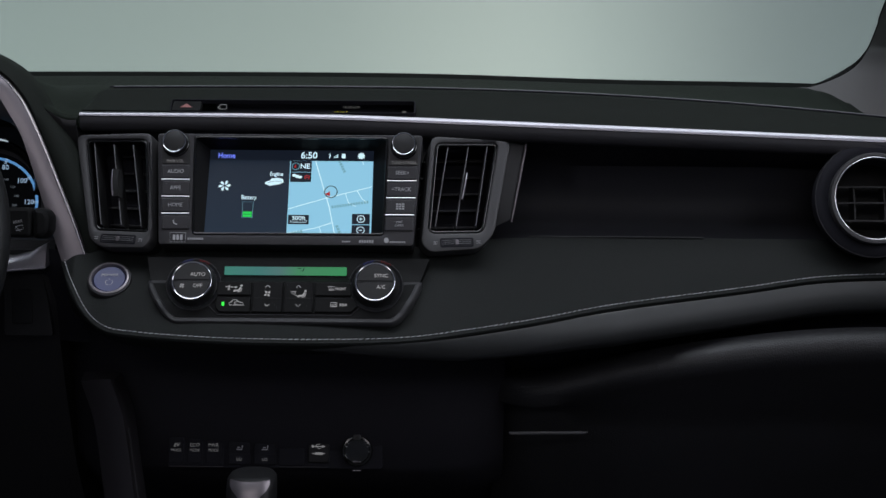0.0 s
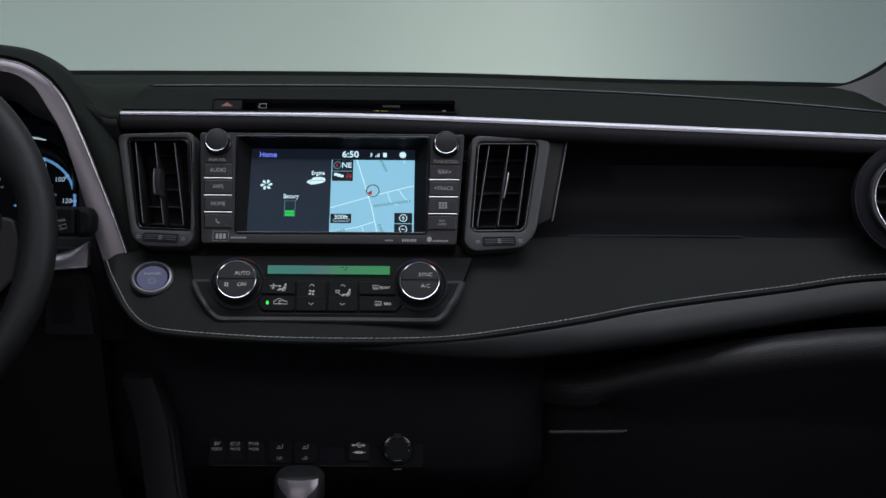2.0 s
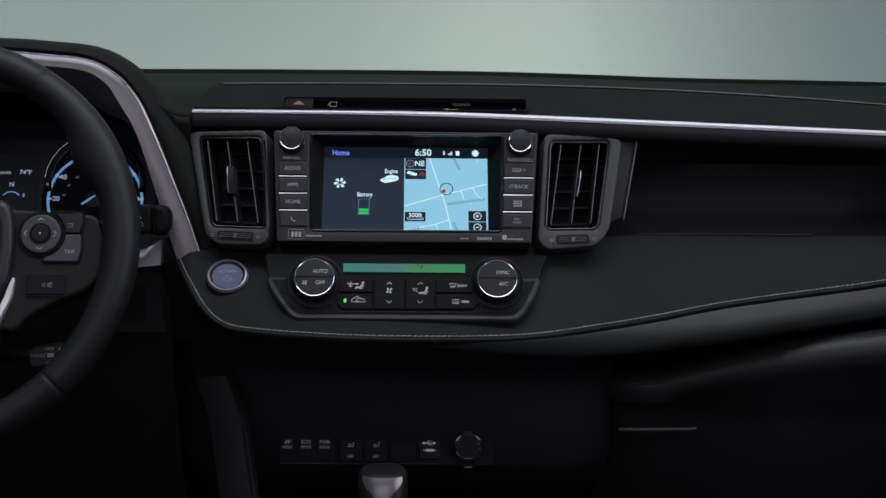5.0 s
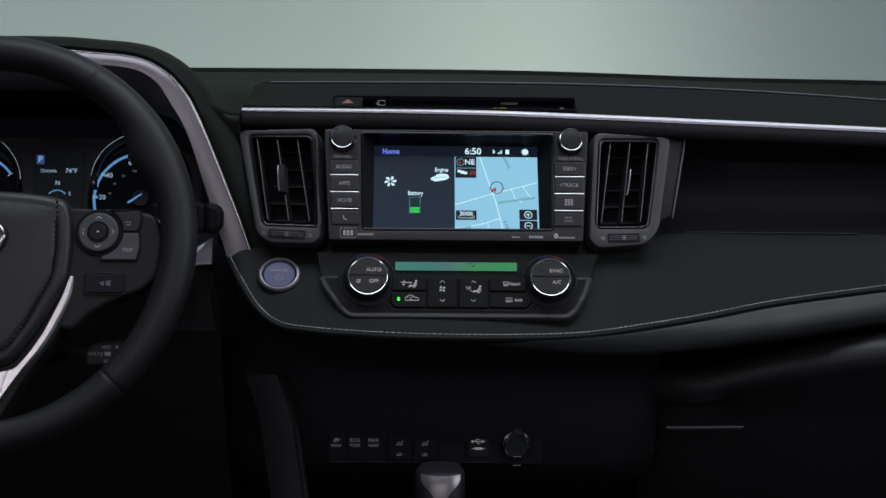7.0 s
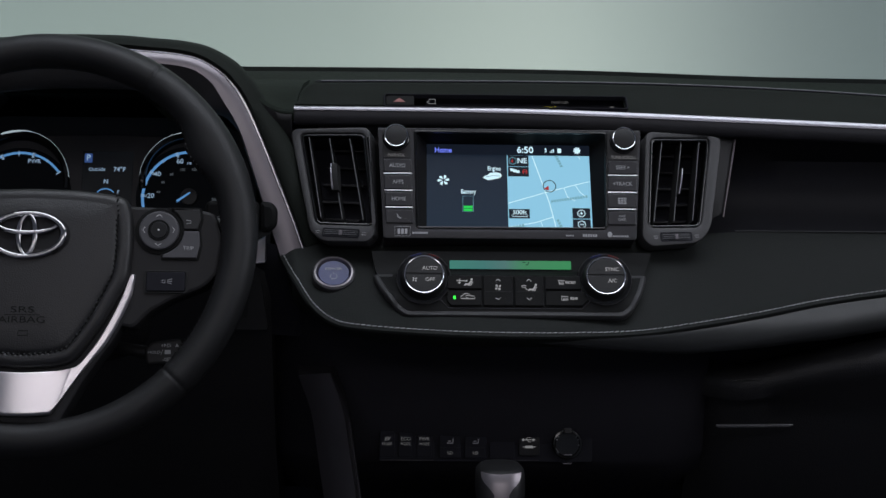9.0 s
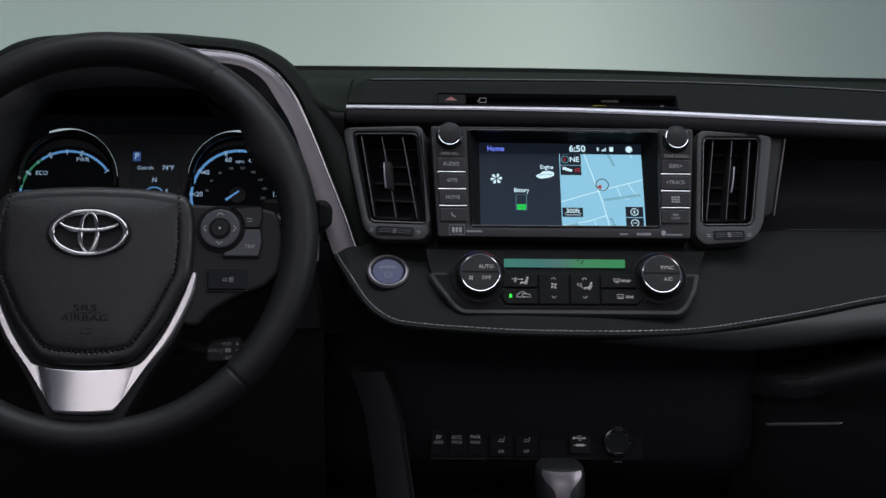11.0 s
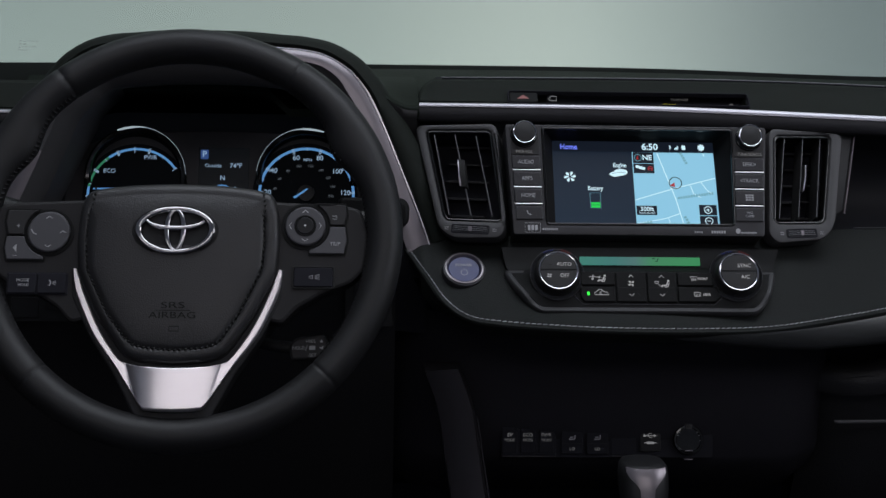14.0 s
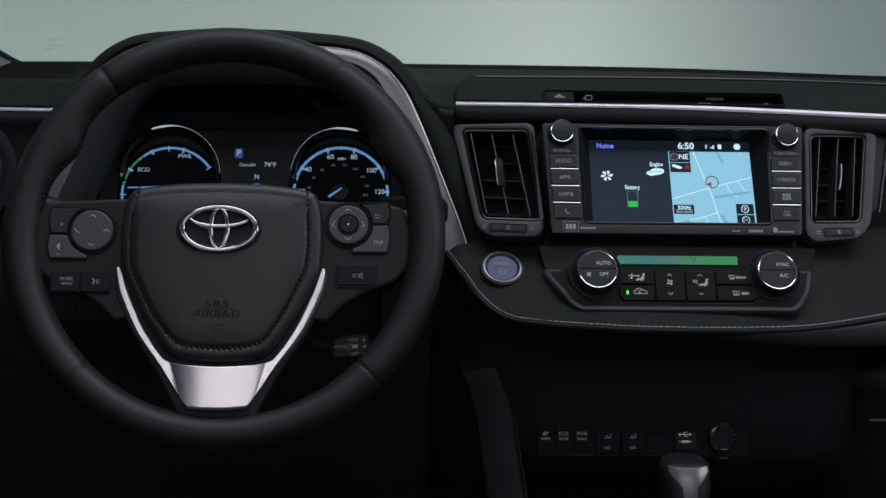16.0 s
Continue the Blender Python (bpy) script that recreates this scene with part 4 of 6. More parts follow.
for i in range(40):
    a = 2 * math.pi * i / 40
    gear.append((62 + (3.6 if i % 5 < 3 else 2.7) * math.cos(a), 28.8 + (3.6 if i % 5 < 3 else 2.7) * math.sin(a)))
mark(gear, 0.25, SCREEN_WHITE, screen, "gear_symbol")
# energy side
for k in range(6):
    a = math.pi * k / 3 + 0.25
    blade = [(0.9, -0.25), (3.6, -2.0), (5.4, -1.5), (5.8, 0.4), (4.2, 0.7)]
    mark([(-68 + x * math.cos(a) - y * math.sin(a), -3.5 + 0.94 * (x * math.sin(a) + y * math.cos(a))) for x, y in blade], 0.2, SCREEN_WHITE, screen, "wheel_spoke")
text("Engine", 4.4, -19, 9.0, 0.2, SCREEN_WHITE, screen, bold=0.06, stretch=0.8)
mark(rpoly([(-30, -0.6), (-25, -3.2), (-15.5, -1.4), (-11.6, 0.8), (-12.6, 4.0), (-17, 5.2), (-23.6, 4.4), (-25, 2.2), (-28, 1.4)], 1.2), 0.2, SCREEN_WHITE, screen, "engine_symbol")
line([(-27, 0.2), (-20, 1.6), (-13.4, 1.2)], 0.5, 0.34, SCREEN_LABEL, screen, "engine_symbol")
text("Battery", 4.4, -44, -15.5, 0.2, SCREEN_WHITE, screen, bold=0.06, stretch=0.8)
line([(-49.5, -20), (-39.5, -20), (-39.5, -36), (-49.5, -36)], 0.5, 0.15, SCREEN_LABEL, screen, "battery_outline", True)
for i in range(2):
    mark(rrect(-48.8, -35.4 + 3.0 * i, -40.2, -33 + 3.0 * i, 0.2), 0.2, SCREEN_GREEN, screen, "charge_bar")
# map side
for pts, w in (([(18, 23), (28, -9), (33, -25), (39.5, -54)], 0.9), ([(-6, -27), (30, -15.5), (73, -3.5)], 0.8), ([(-6, -51.5), (20, -46.5), (37, -40.5)], 0.8), ([(48, -11), (51, -20), (58, -24)], 0.7),
               ([(59, -7.8), (64, -16), (69, -20)], 0.7), ([(24.5, -45.5), (26, -50), (24, -54)], 0.6), ([(63, 23), (64.5, 19.5)], 0.6)):
    line(pts, w, 0.2, SCREEN_ROAD, screen, "street")
bars(53, -22, 36, 2.6, 14, 0.3, SCREEN_STREET, screen, "street_label", 9)
bars(2.5, -51, 14, 2.6, 5, 0.3, SCREEN_STREET, screen, "street_label", 14)
bars(44, 17, 14, 2.6, 5, 0.3, SCREEN_STREET, screen, "street_label", -66)
bars(43, -49, 12, 2.6, 4, 0.3, SCREEN_STREET, screen, "street_label", -66)
mark(rrect(-5.6, 11.5, 14.5, 23, 0.3), 0.3, SCREEN_BAR, screen, "compass_key")
mark(rrect(-5.6, 1.0, 14.5, 11.0, 0.3), 0.3, SCREEN_BAR, screen, "traffic_key")
mark(ellipse(-0.8, 17.3, 3.9, 3.9, 28), 0.42, SCREEN_LABEL, screen, "compass_ring")
mark(ellipse(-0.8, 17.3, 3.2, 3.2, 28), 0.46, SCREEN_BAR, screen, "compass_disc")
mark([(-2.6, 16), (-0.4, 15.6), (-0.9, 19.8)], 0.62, SCREEN_RED, screen, "compass_needle")
text("NE", 5.4, 8.2, 17.2, 0.5, SCREEN_WHITE, screen, bold=0.1)
for dx in (0, 3, 5.8):
    mark(rrect(-3.6 + dx, 4.6 + (1.8 if dx == 0 else 0.6 if dx == 3 else 0), -0.2 + dx, 7.8 + (1.4 if dx == 0 else 0.4 if dx == 3 else -0.6), 0.6), 0.5, SCREEN_WHITE, screen, "car_symbol")
line(arc(10.6, 5.8, 2.2, -60, 240, 10), 0.7, 0.5, SCREEN_RED, screen)
line([(9.2, 5.8), (12.4, 5.8)], 0.8, 0.5, SCREEN_RED, screen)
line(arc(34, -9, 6.0, 0, 352, 36), 0.9, 0.4, SCREEN_INK, screen, "position_ring", True)
mark([(28.5, -11.8), (33.2, -13.5), (33, -8.6)], 0.5, SCREEN_RED, screen, "position_arrow")
mark(rrect(-5.5, -42.5, 14.2, -33, 0.4), 0.3, SCREEN_BAR, screen, "scale_key")
text("300ft", 4.6, 4.4, -36.6, 0.5, SCREEN_WHITE, screen, bold=0.05)
line([(-3, -38.6), (-3, -40.6), (12, -40.6), (12, -38.6)], 0.5, 0.5, SCREEN_WHITE, screen)
for y0, plus in ((-42.2, True), (-53.6, False)):
    mark(rrect(55, y0, 72, y0 + 10.6, 0.4), 0.3, SCREEN_BAR, screen, "zoom_key")
    line(arc(63.5, y0 + 5.3, 3.5, 0, 350, 24), 0.7, 0.5, SCREEN_WHITE, screen, "key_ring", True)
    line([(61.7, y0 + 5.3), (65.3, y0 + 5.3)], 0.7, 0.5, SCREEN_WHITE, screen)
    if plus:
        line([(63.5, y0 + 3.5), (63.5, y0 + 7.1)], 0.7, 0.5, SCREEN_WHITE, screen)


def side_keys(edge, names, mir):
    """One column of four keys under its knob plate; edge(v): the outer edge's x at height v."""
    inner = lambda v: (-98.2 - v * 0.035) if mir < 0 else (88.0 + v * 0.03)
    lo = (17.6, 2.0, -14.6, -31.2)
    hi_to = (4.8, -11.8, -28.2, -44.6)
    plate = [(edge(19), 19), (inner(19), 19), (inner(47), 47), (edge(47), 47)]
    part("knob_plate", slab(rpoly(plate if mir < 0 else plate[::-1], 1.5), -3, 0.5, 0.4), PLASTIC, unit)
    for i, nm in enumerate(names):
        a, b = lo[i], hi_to[i]
        q = [(edge(b), b), (inner(b), b), (inner(a), a), (edge(a), a)]
        if mir > 0:
            q = [(inner(b), b), (edge(b), b), (edge(a), a), (inner(a), a)]
        key = part("key", slab(rpoly(q, 1.2), -3, 1.8 if i < 3 else 1.4, 1.0), GREY_TRIM, unit)
        cx = (edge((a + b) / 2) + inner((a + b) / 2)) / 2
        cy = (a + b) / 2
        if nm == "phone":
            line([(cx - 2, cy + 2), (cx - 1.2, cy - 1), (cx + 1.8, cy - 2.2)], 1.0, 1.9, PRINT_DIM, key)
        elif nm == "grid":
            for gx in range(3):
                for gy in range(3):
                    mark(rrect(cx - 4 + 2.8 * gx, cy - 3 + 2.2 * gy, cx - 1.8 + 2.8 * gx, cy - 1.4 + 2.2 * gy, 0.2), 1.95, PRINT_DIM, key)
        elif nm == "MAP CARD":
            text("MAP", 2.2, cx, cy + 1.6, 1.6, PRINT_DIM, key)
            text("CARD", 2.2, cx, cy - 1.6, 1.6, PRINT_DIM, key)
        else:
            text(nm, 3.8, cx, cy, 1.95, PRINT_DIM, key, stretch=0.92)
        if i < 3:
            y = b - 1.4
            part("bright_line", tube([(min(edge(y), inner(y)), y, 1.5), (max(edge(y), inner(y)), y, 1.5)], 0.75, 8), SATIN_SILVER, unit, "thin bright line under the key")


side_keys(lambda v: -123.2 - (v + 30) * 0.055, ("AUDIO", "APPS", "HOME", "phone"), -1)
side_keys(lambda v: 114.3 + (v + 30) * 0.06, ("SEEK>", "<TRACK", "grid", "MAP CARD"), 1)
for cx, cy, nm in ((-113.6, 38.6, "PWR·VOL"), (103.6, 37.8, "TUNE·SCROLL")):
    knob = part("knob", lathe([(0.2, -2), (11.8, -2), (11.6, 1), (10.9, 5.5), (10.9, 8.2), (10.3, 9.0), (9.6, 9.3), (0.2, 9.5)], cx, cy), PLASTIC_DARK, unit, "black rotary knob with a chrome ring")
    part("chrome_ring", lathe([(9.9, 9.0), (10.3, 9.5), (10.8, 9.72), (11.0, 9.5), (11.05, 9.0), (11.05, 7.6), (9.9, 7.6)], cx, cy, closed=False), CHROME, knob, "", 14)
    part("skirt", lathe([(0.2, -3), (13.0, -3), (12.9, 0.6), (12.2, 1.6), (11.2, 2.0), (0.2, 2.0)], cx, cy), PIANO, knob)
    text(nm, 3.1, cx + 0.3, 21.6, 0.7, PRINT_MID, unit, stretch=0.88)
# maker's mark and small unreadable print along the bottom
line([(-114, -47.5), (-99.5, -47.5), (-99.5, -56.6), (-114, -56.6)], 0.4, 0.4, PRINT_DIM, unit, "badge_outline", True)
for i in range(3):
    mark(rrect(-111.4 + 3.4 * i, -54.6, -109 + 3.4 * i, -49.6, 0.5), 0.3, PRINT_DIM, unit, "badge")
bars(-90, -53.4, 15, 1.9, 8, 0.2, PRINT_DIM, unit)
bars(51, -55, 8, 1.4, 4, 0.2, PRINT_DIM, unit)
bars(70, -54.8, 14, 2.6, 6, 0.2, PRINT_DIM, unit)
mark(ellipse(88.5, -53.6, 2.2, 2.6, 20), 0.3, PRINT_DIM, unit, "badge")
bars(99, -55.2, 15, 1.6, 8, 0.2, PRINT_DIM, unit)

# ---------------------------------------------------------------- climate panel
clim = thing("climate_panel", plane(0, -0.0515, 0.585, 30), "gloss black climate control panel with two dials and a green readout", "climate control")
rim_loop = rpoly([(-104.5, -29.6), (97.5, -29.6), (106.5, -21), (115.5, -5), (124.6, 20.5), (108, 20.5), (60, 12), (-66, 12), (-112, 20), (-136.5, 20), (-127, -1), (-114.5, -20)], 9, 6)
lift = lambda lp, z: [(x, y, z + 0.26 * max(0.0, -y - 18) - 0.62 * max(0.0, y + 8)) for x, y in lp]
part("surround", rings([[(x, y, -40) for x, y in rim_loop], lift(rim_loop, -4.0), lift(inset(rim_loop, 0.8), -2.0), lift(inset(rim_loop, 2.2), -0.6), lift(inset(rim_loop, 5.2), -0.4), lift(inset(rim_loop, 6.6), -2.5)]), CLIMATE_GREY, clim, "dark grey satin surround")
lean = []
for v, zm, x0, x1 in ((-24.6, -0.6, -100, 94.5), (-24, 0, -101, 95.5), (-17, 0, -108.5, 102.4), (-8, 0, -115, 108), (-4, 0, -118, 110.4), (2, 0, -121.5, 113), (8, 0, -124.5, 115.4), (12, -0.4, -127, 117.2), (14.5, -3.5, -128.4, 118.4), (17, -12, -129.6, 119.6), (22, -17.6, -132, 122), (31, -18, -134, 125), (42, -18.4, -136, 129)):
    zs = -1.0 - 0.62 * max(0.0, min(v, 21) + 8)
    row = []
    for k in range(41):
        x = x0 + (x1 - x0) * k / 40
        q = min(1.0, max(0.0, (x - 84) / 24 if x > 0 else (-x - 94) / 26))
        row.append((x, v, zm + (min(zs, zm) - zm) * q * q * (3 - 2 * q)))
    lean.append(row + [(x1, v - 2, -42), (x0, v - 2, -42)])
part("face", rings(lean), FACE, clim, "satin black face", 40)
part("key_outline", tube([(-72, -12, 0.2), (-64, -20.6, 0.2), (58, -20.6, 0.2), (66, -13, 0.2)], 0.45, 6), GREY_TRIM, clim)
part("readout", slab(rrect(-62.5, 24.2, 51.8, 32.2, 0.4), -18, -16, 0.3), LCD_GREEN, clim, "green backlit readout")
line([(9, 28), (11, 28), (12, 31)], 1.0, -15.8, LCD_INK, clim)
line([(6, 30.6), (9, 30.6)], 0.9, -15.8, LCD_INK, clim)

for cx, top, bottom in ((-87, "AUTO", "OFF"), (80.2, "SYNC", "A/C")):
    cy = 8.0
    part("dial_base", lathe([(0.2, -20), (25, -20), (25.5, 0.2), (24.5, 1.2), (22, 1.4), (0.2, 1.2)], cx, cy), PIANO, clim)
    # paler ring drawn for the highlight on the base's edge
    part("base_glint", tube([(cx + 24.8 * math.cos(a), cy + 24.8 * math.sin(a), 1.0) for a in [2 * math.pi * i / 64 for i in range(64)]], 0.4, 6, True), GREY_TRIM, clim)
    dial = part("dial", lathe([(0.2, 0.5), (21.5, 0.5), (21.8, 2), (20.6, 3), (19.4, 8.5), (19.0, 11), (17.4, 11.6), (0.2, 11.6)], cx, cy), PLASTIC_DARK, clim, "black climate dial with a chrome ring")
    part("chrome_ring", lathe([(16.8, 10.6), (17.05, 12.2), (17.3, 12.42), (17.95, 12.62), (18.2, 12.45), (18.25, 12.0), (18.25, 10.6)], cx, cy, 72, False), CHROME, dial, "", 20)
    for sgn in (1, -1):
        half = [(cx + 16.8 * math.cos(radians(a)), cy + sgn * 0.35 + sgn * 16.6 * math.sin(radians(a))) for a in range(2, 179, 8)]
        part("dial_key", slab(half if sgn > 0 else half[::-1], 10, 12.3, 0.5), PLASTIC, dial)
    text(top, 3.6, cx + 5.4, cy + 5.8, 12.5, PRINT_LIT, dial)
    text(bottom, 3.6, cx + 5.6, cy - 5.2, 12.5, PRINT_LIT, dial)
    mark(rrect(cx - 9, cy + 5.4, cx - 5, cy + 6.6, 0.4), 12.4, PLASTIC_DARK, dial)
    # temperature scale print behind each dial
    for a in range(58, 82, 5):
        line([(cx + 23 * math.cos(radians(a)), cy + 23 * math.sin(radians(a))), (cx + 25 * math.cos(radians(a)), cy + 25 * math.sin(radians(a)))], 0.5, 1.7, SCALE_RED, clim, "scale_mark")
    for a in range(98, 122, 5):
        line([(cx + 23 * math.cos(radians(a)), cy + 23 * math.sin(radians(a))), (cx + 25 * math.cos(radians(a)), cy + 25 * math.sin(radians(a)))], 0.5, 1.7, SCALE_BLUE, clim, "scale_mark")


def fan(cx, cy, r, z, mat, parent):
    """A four-bladed pinwheel."""
    for k in range(4):
        a = radians(38 + 90 * k)
        blade = [(0.12, 0.0), (0.55, -0.30), (0.95, -0.22), (1.0, 0.12), (0.62, 0.3)]
        mark([(cx + r * (x * math.cos(a) - y * math.sin(a)), cy + r * (x * math.sin(a) + y * math.cos(a))) for x, y in blade], z, mat, parent, "fan_blade")


def seat_symbol(cx, cy, z, mat, parent):
    """A seated figure on its seat."""
    mark(ellipse(cx + 3.9, cy + 3.1, 1.05, 1.05, 12), z, mat, parent, "seat_symbol")
    line([(cx + 3.3, cy + 1.6), (cx + 1.6, cy - 1.5), (cx - 1.8, cy - 1.4), (cx - 2.8, cy - 2.9)], 1.5, z, mat, parent, "seat_symbol")
    line([(cx + 4.6, cy + 1.0), (cx + 3.0, cy - 2.7), (cx + 0.6, cy - 2.9)], 0.7, z, mat, parent, "seat_symbol")


fan(-95.5, 2.8, 2.4, 12.5, PRINT_LIT, clim)
for loop, nm in (([(-65.5, -2.4), (-34, -2.4), (-34, 10.8), (-65, 10.8)], "flow"), ([(-62, -18.6), (-34, -18.6), (-34, -4), (-65.5, -4), (-66, -14)], "recirculate"), ([(-32.4, -18.6), (-5, -18.6), (-5, 10.8), (-32.4, 10.8)], "fan"),
                 ([(-3.6, -18.6), (23.2, -18.6), (23.2, 10.8), (-3.6, 10.8)], "mode"), ([(24.8, -2.4), (58.5, -2.4), (57.5, 10.6), (24.8, 10.6)], "front"), ([(24.8, -18.2), (58.5, -18.2), (64.2, -12.4), (60.5, -4), (24.8, -4)], "rear")):
    key = part("key", slab(rpoly(loop, 1.0), -4, 2.2, 0.8), FACE, clim, "black climate key")
    x0, x1 = min(p[0] for p in loop), max(p[0] for p in loop)
    cx = (x0 + x1) / 2
    if nm == "flow":
        seat_symbol(cx + 3, 3.6, 2.3, PRINT_LIT, key)
        line([(cx - 7.6, 5.6), (cx + 1.6, 5.2)], 0.7, 2.3, PRINT_LIT, key)
        mark([(cx + 1.2, 4.1), (cx + 3.4, 5.2), (cx + 1.2, 6.2)], 2.35, PRINT_LIT, key, "arrow")
        line([(cx - 4.6, 3.4), (cx - 4.0, 7.6)], 0.7, 2.3, PRINT_LIT, key)
        mark([(cx - 6.2, 3.6), (cx - 4.4, 2.2), (cx - 3.0, 3.8)], 2.35, PRINT_LIT, key, "arrow")
    elif nm == "recirculate":
        mark(rrect(-59.9, -12.6, -57.7, -9.2, 0.4), 2.35, LED_GREEN, key, "indicator")
        line([(cx - 3, -12), (cx + 10, -12), (cx + 9, -9.6), (cx + 5.5, -9), (cx + 3.5, -7), (cx + 0.5, -7), (cx - 1.2, -9), (cx - 3, -9.8)], 0.62, 2.3, PRINT_LIT, key, "car_symbol", True)
        line(arc(cx + 3.0, -10, 1.3, 30, 300, 8), 0.6, 2.3, PRINT_LIT, key)
    elif nm in ("fan", "mode"):
        line([(cx - 2.2, 5.2), (cx, 7.4), (cx + 2.2, 5.2)], 0.62, 2.3, PRINT_LIT, key, "arrow")
        line([(cx - 2.2, -10.8), (cx, -13), (cx + 2.2, -10.8)], 0.62, 2.3, PRINT_LIT, key, "arrow")
        part("divider", tube([(x0 + 1, -5, 2.1), (x1 - 1, -5, 2.1)], 0.3, 5), RUBBER, key)
        if nm == "fan":
            fan(cx, -0.8, 3.2, 2.3, PRINT_LIT, key)
        else:
            seat_symbol(cx + 2.4, -1.2, 2.3, PRINT_LIT, key)
            line([(cx - 7, 1.2), (cx - 2.5, 1.2), (cx - 3.4, -0.8), (cx - 6, -0.8)], 0.62, 2.3, PRINT_LIT, key, "glass_symbol", True)
            line([(cx - 3, -1.6), (cx - 1.5, -3)], 0.62, 2.3, PRINT_LIT, key)
    else:
        cy = 4.4 if nm == "front" else -11
        text(nm.upper(), 2.5, cx + 6.6, cy - 0.3, 2.35, PRINT_LIT, key, bold=0.05, stretch=0.85)
        line([(cx - 5, cy + 1.9), (cx + 1.4, cy + 1.9), (cx, cy - 1.2), (cx - 3.6, cy - 1.2)] if nm == "front" else [(cx - 5, cy + 1.9), (cx + 0.8, cy + 1.9), (cx + 0.8, cy - 1.6), (cx - 5, cy - 1.6)], 0.62, 2.3, PRINT_LIT, key, "glass_symbol", True)
        for k in range(3):
            line([(cx - 3.4 + 1.5 * k, cy - 2.4), (cx - 3.4 + 1.5 * k, cy + 0.6)], 0.45, 2.35, PRINT_LIT, key)

# ---------------------------------------------------------------- power button
power = thing("power_button", pose(-0.1714, -0.0195, 0.5908, 42, 0, 4), "round blue power button in a dark silver ring", "power button")
part("socket", lathe([(14, -12), (20.5, -12), (20.8, -1), (19.8, 1.6), (17.6, 2.4), (15.8, 1.2), (15.4, -8), (14, -8)], n=56, closed=False), GREY_TRIM, power, "dark silver socket ring")
part("chrome_ring", lathe([(15.2, -3), (18.8, 1.4), (18.2, 3.0), (16.6, 3.4), (15.4, 2.0), (15.0, -3)], n=56, closed=False), SMOKED, power, "polished silver ring")
part("button", lathe([(0.2, -8), (14.9, -8), (15.0, 0.2), (14.2, 1.2), (10, 1.0), (0.2, 0.6)], n=56), BLUE_BUTTON, power, "translucent blue button")
text("POWER", 3.0, 0, 4.6, 1.3, PRINT_DIM, power, stretch=1.1)
line(arc(0, -3.6, 3.2, 125, 415, 20), 0.5, 1.0, PRINT_DIM, power)
line([(0, -1.6), (0, 1.0)], 0.5, 1.0, PRINT_DIM, power)

# ---------------------------------------------------------------- lower switch row
row = thing("lower_switch_panel", plane(0, 0.021, 0.414, 15), "black lower switch row with seat heater keys and a power socket", "switch panel")
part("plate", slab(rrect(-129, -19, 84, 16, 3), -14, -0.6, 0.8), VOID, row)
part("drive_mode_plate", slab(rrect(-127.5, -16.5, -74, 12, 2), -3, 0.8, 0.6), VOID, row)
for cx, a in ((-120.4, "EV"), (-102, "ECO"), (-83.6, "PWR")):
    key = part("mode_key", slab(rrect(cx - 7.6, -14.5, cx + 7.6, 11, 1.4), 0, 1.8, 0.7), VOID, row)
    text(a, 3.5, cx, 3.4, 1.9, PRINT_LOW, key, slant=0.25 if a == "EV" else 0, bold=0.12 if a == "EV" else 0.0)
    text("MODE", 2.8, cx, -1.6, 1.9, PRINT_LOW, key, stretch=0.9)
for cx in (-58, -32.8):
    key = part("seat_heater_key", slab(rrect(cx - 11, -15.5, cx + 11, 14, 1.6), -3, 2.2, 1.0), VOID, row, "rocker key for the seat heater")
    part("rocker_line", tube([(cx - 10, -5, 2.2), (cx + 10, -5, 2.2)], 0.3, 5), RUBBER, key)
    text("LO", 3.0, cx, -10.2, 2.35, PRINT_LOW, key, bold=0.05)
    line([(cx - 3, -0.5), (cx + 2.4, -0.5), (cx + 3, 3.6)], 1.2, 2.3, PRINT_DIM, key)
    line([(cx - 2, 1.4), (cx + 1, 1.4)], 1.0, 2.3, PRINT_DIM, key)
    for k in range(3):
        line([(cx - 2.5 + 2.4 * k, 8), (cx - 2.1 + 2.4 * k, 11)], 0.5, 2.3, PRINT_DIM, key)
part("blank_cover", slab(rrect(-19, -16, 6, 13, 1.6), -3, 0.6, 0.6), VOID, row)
usb = part("usb_flap", slab(rrect(10, -13, 31, 12, 2), -3, 1.8, 1.0), SPOKE, row, "flap with white port symbols")
line([(14.5, 3), (24.5, 3)], 0.8, 1.9, PRINT_MID, usb)
mark([(24, 1.6), (27, 3), (24, 4.4)], 1.95, PRINT_MID, usb)
mark(ellipse(14.6, 3, 1.3, 1.3, 12), 1.95, PRINT_MID, usb)
line([(17, 3), (19, 5.2), (22, 5.2)], 0.6, 1.9, PRINT_MID, usb)
line([(18.4, 3), (20, 1), (22.6, 1)], 0.6, 1.9, PRINT_MID, usb)
mark(rrect(16.6, -5.2, 24.4, -2.8, 0.6), 1.95, PRINT_MID, usb)
line([(14.2, -4), (26.8, -4)], 0.7, 1.9, PRINT_MID, usb)
socket = part("power_socket", lathe([(0.3, -6), (15, -6), (15.4, 2), (14.4, 4), (12.6, 4.4), (11.8, 2.8), (0.3, 2.4)], 58.5, -1, 40), PIANO, row, "round power socket with a hinged cap")
part("cap_tab", slab(rrect(54.8, 9.6, 62.2, 15, 1), 1, 6.4, 0.8), GREY_TRIM, socket)
mark(rrect(56.4, 11.2, 60.6, 13.4, 0.6), 6.5, PLASTIC_DARK, socket)
line([(54.6, -11.6), (62.6, -11.6)], 1.0, 4.6, SMOKED, socket)
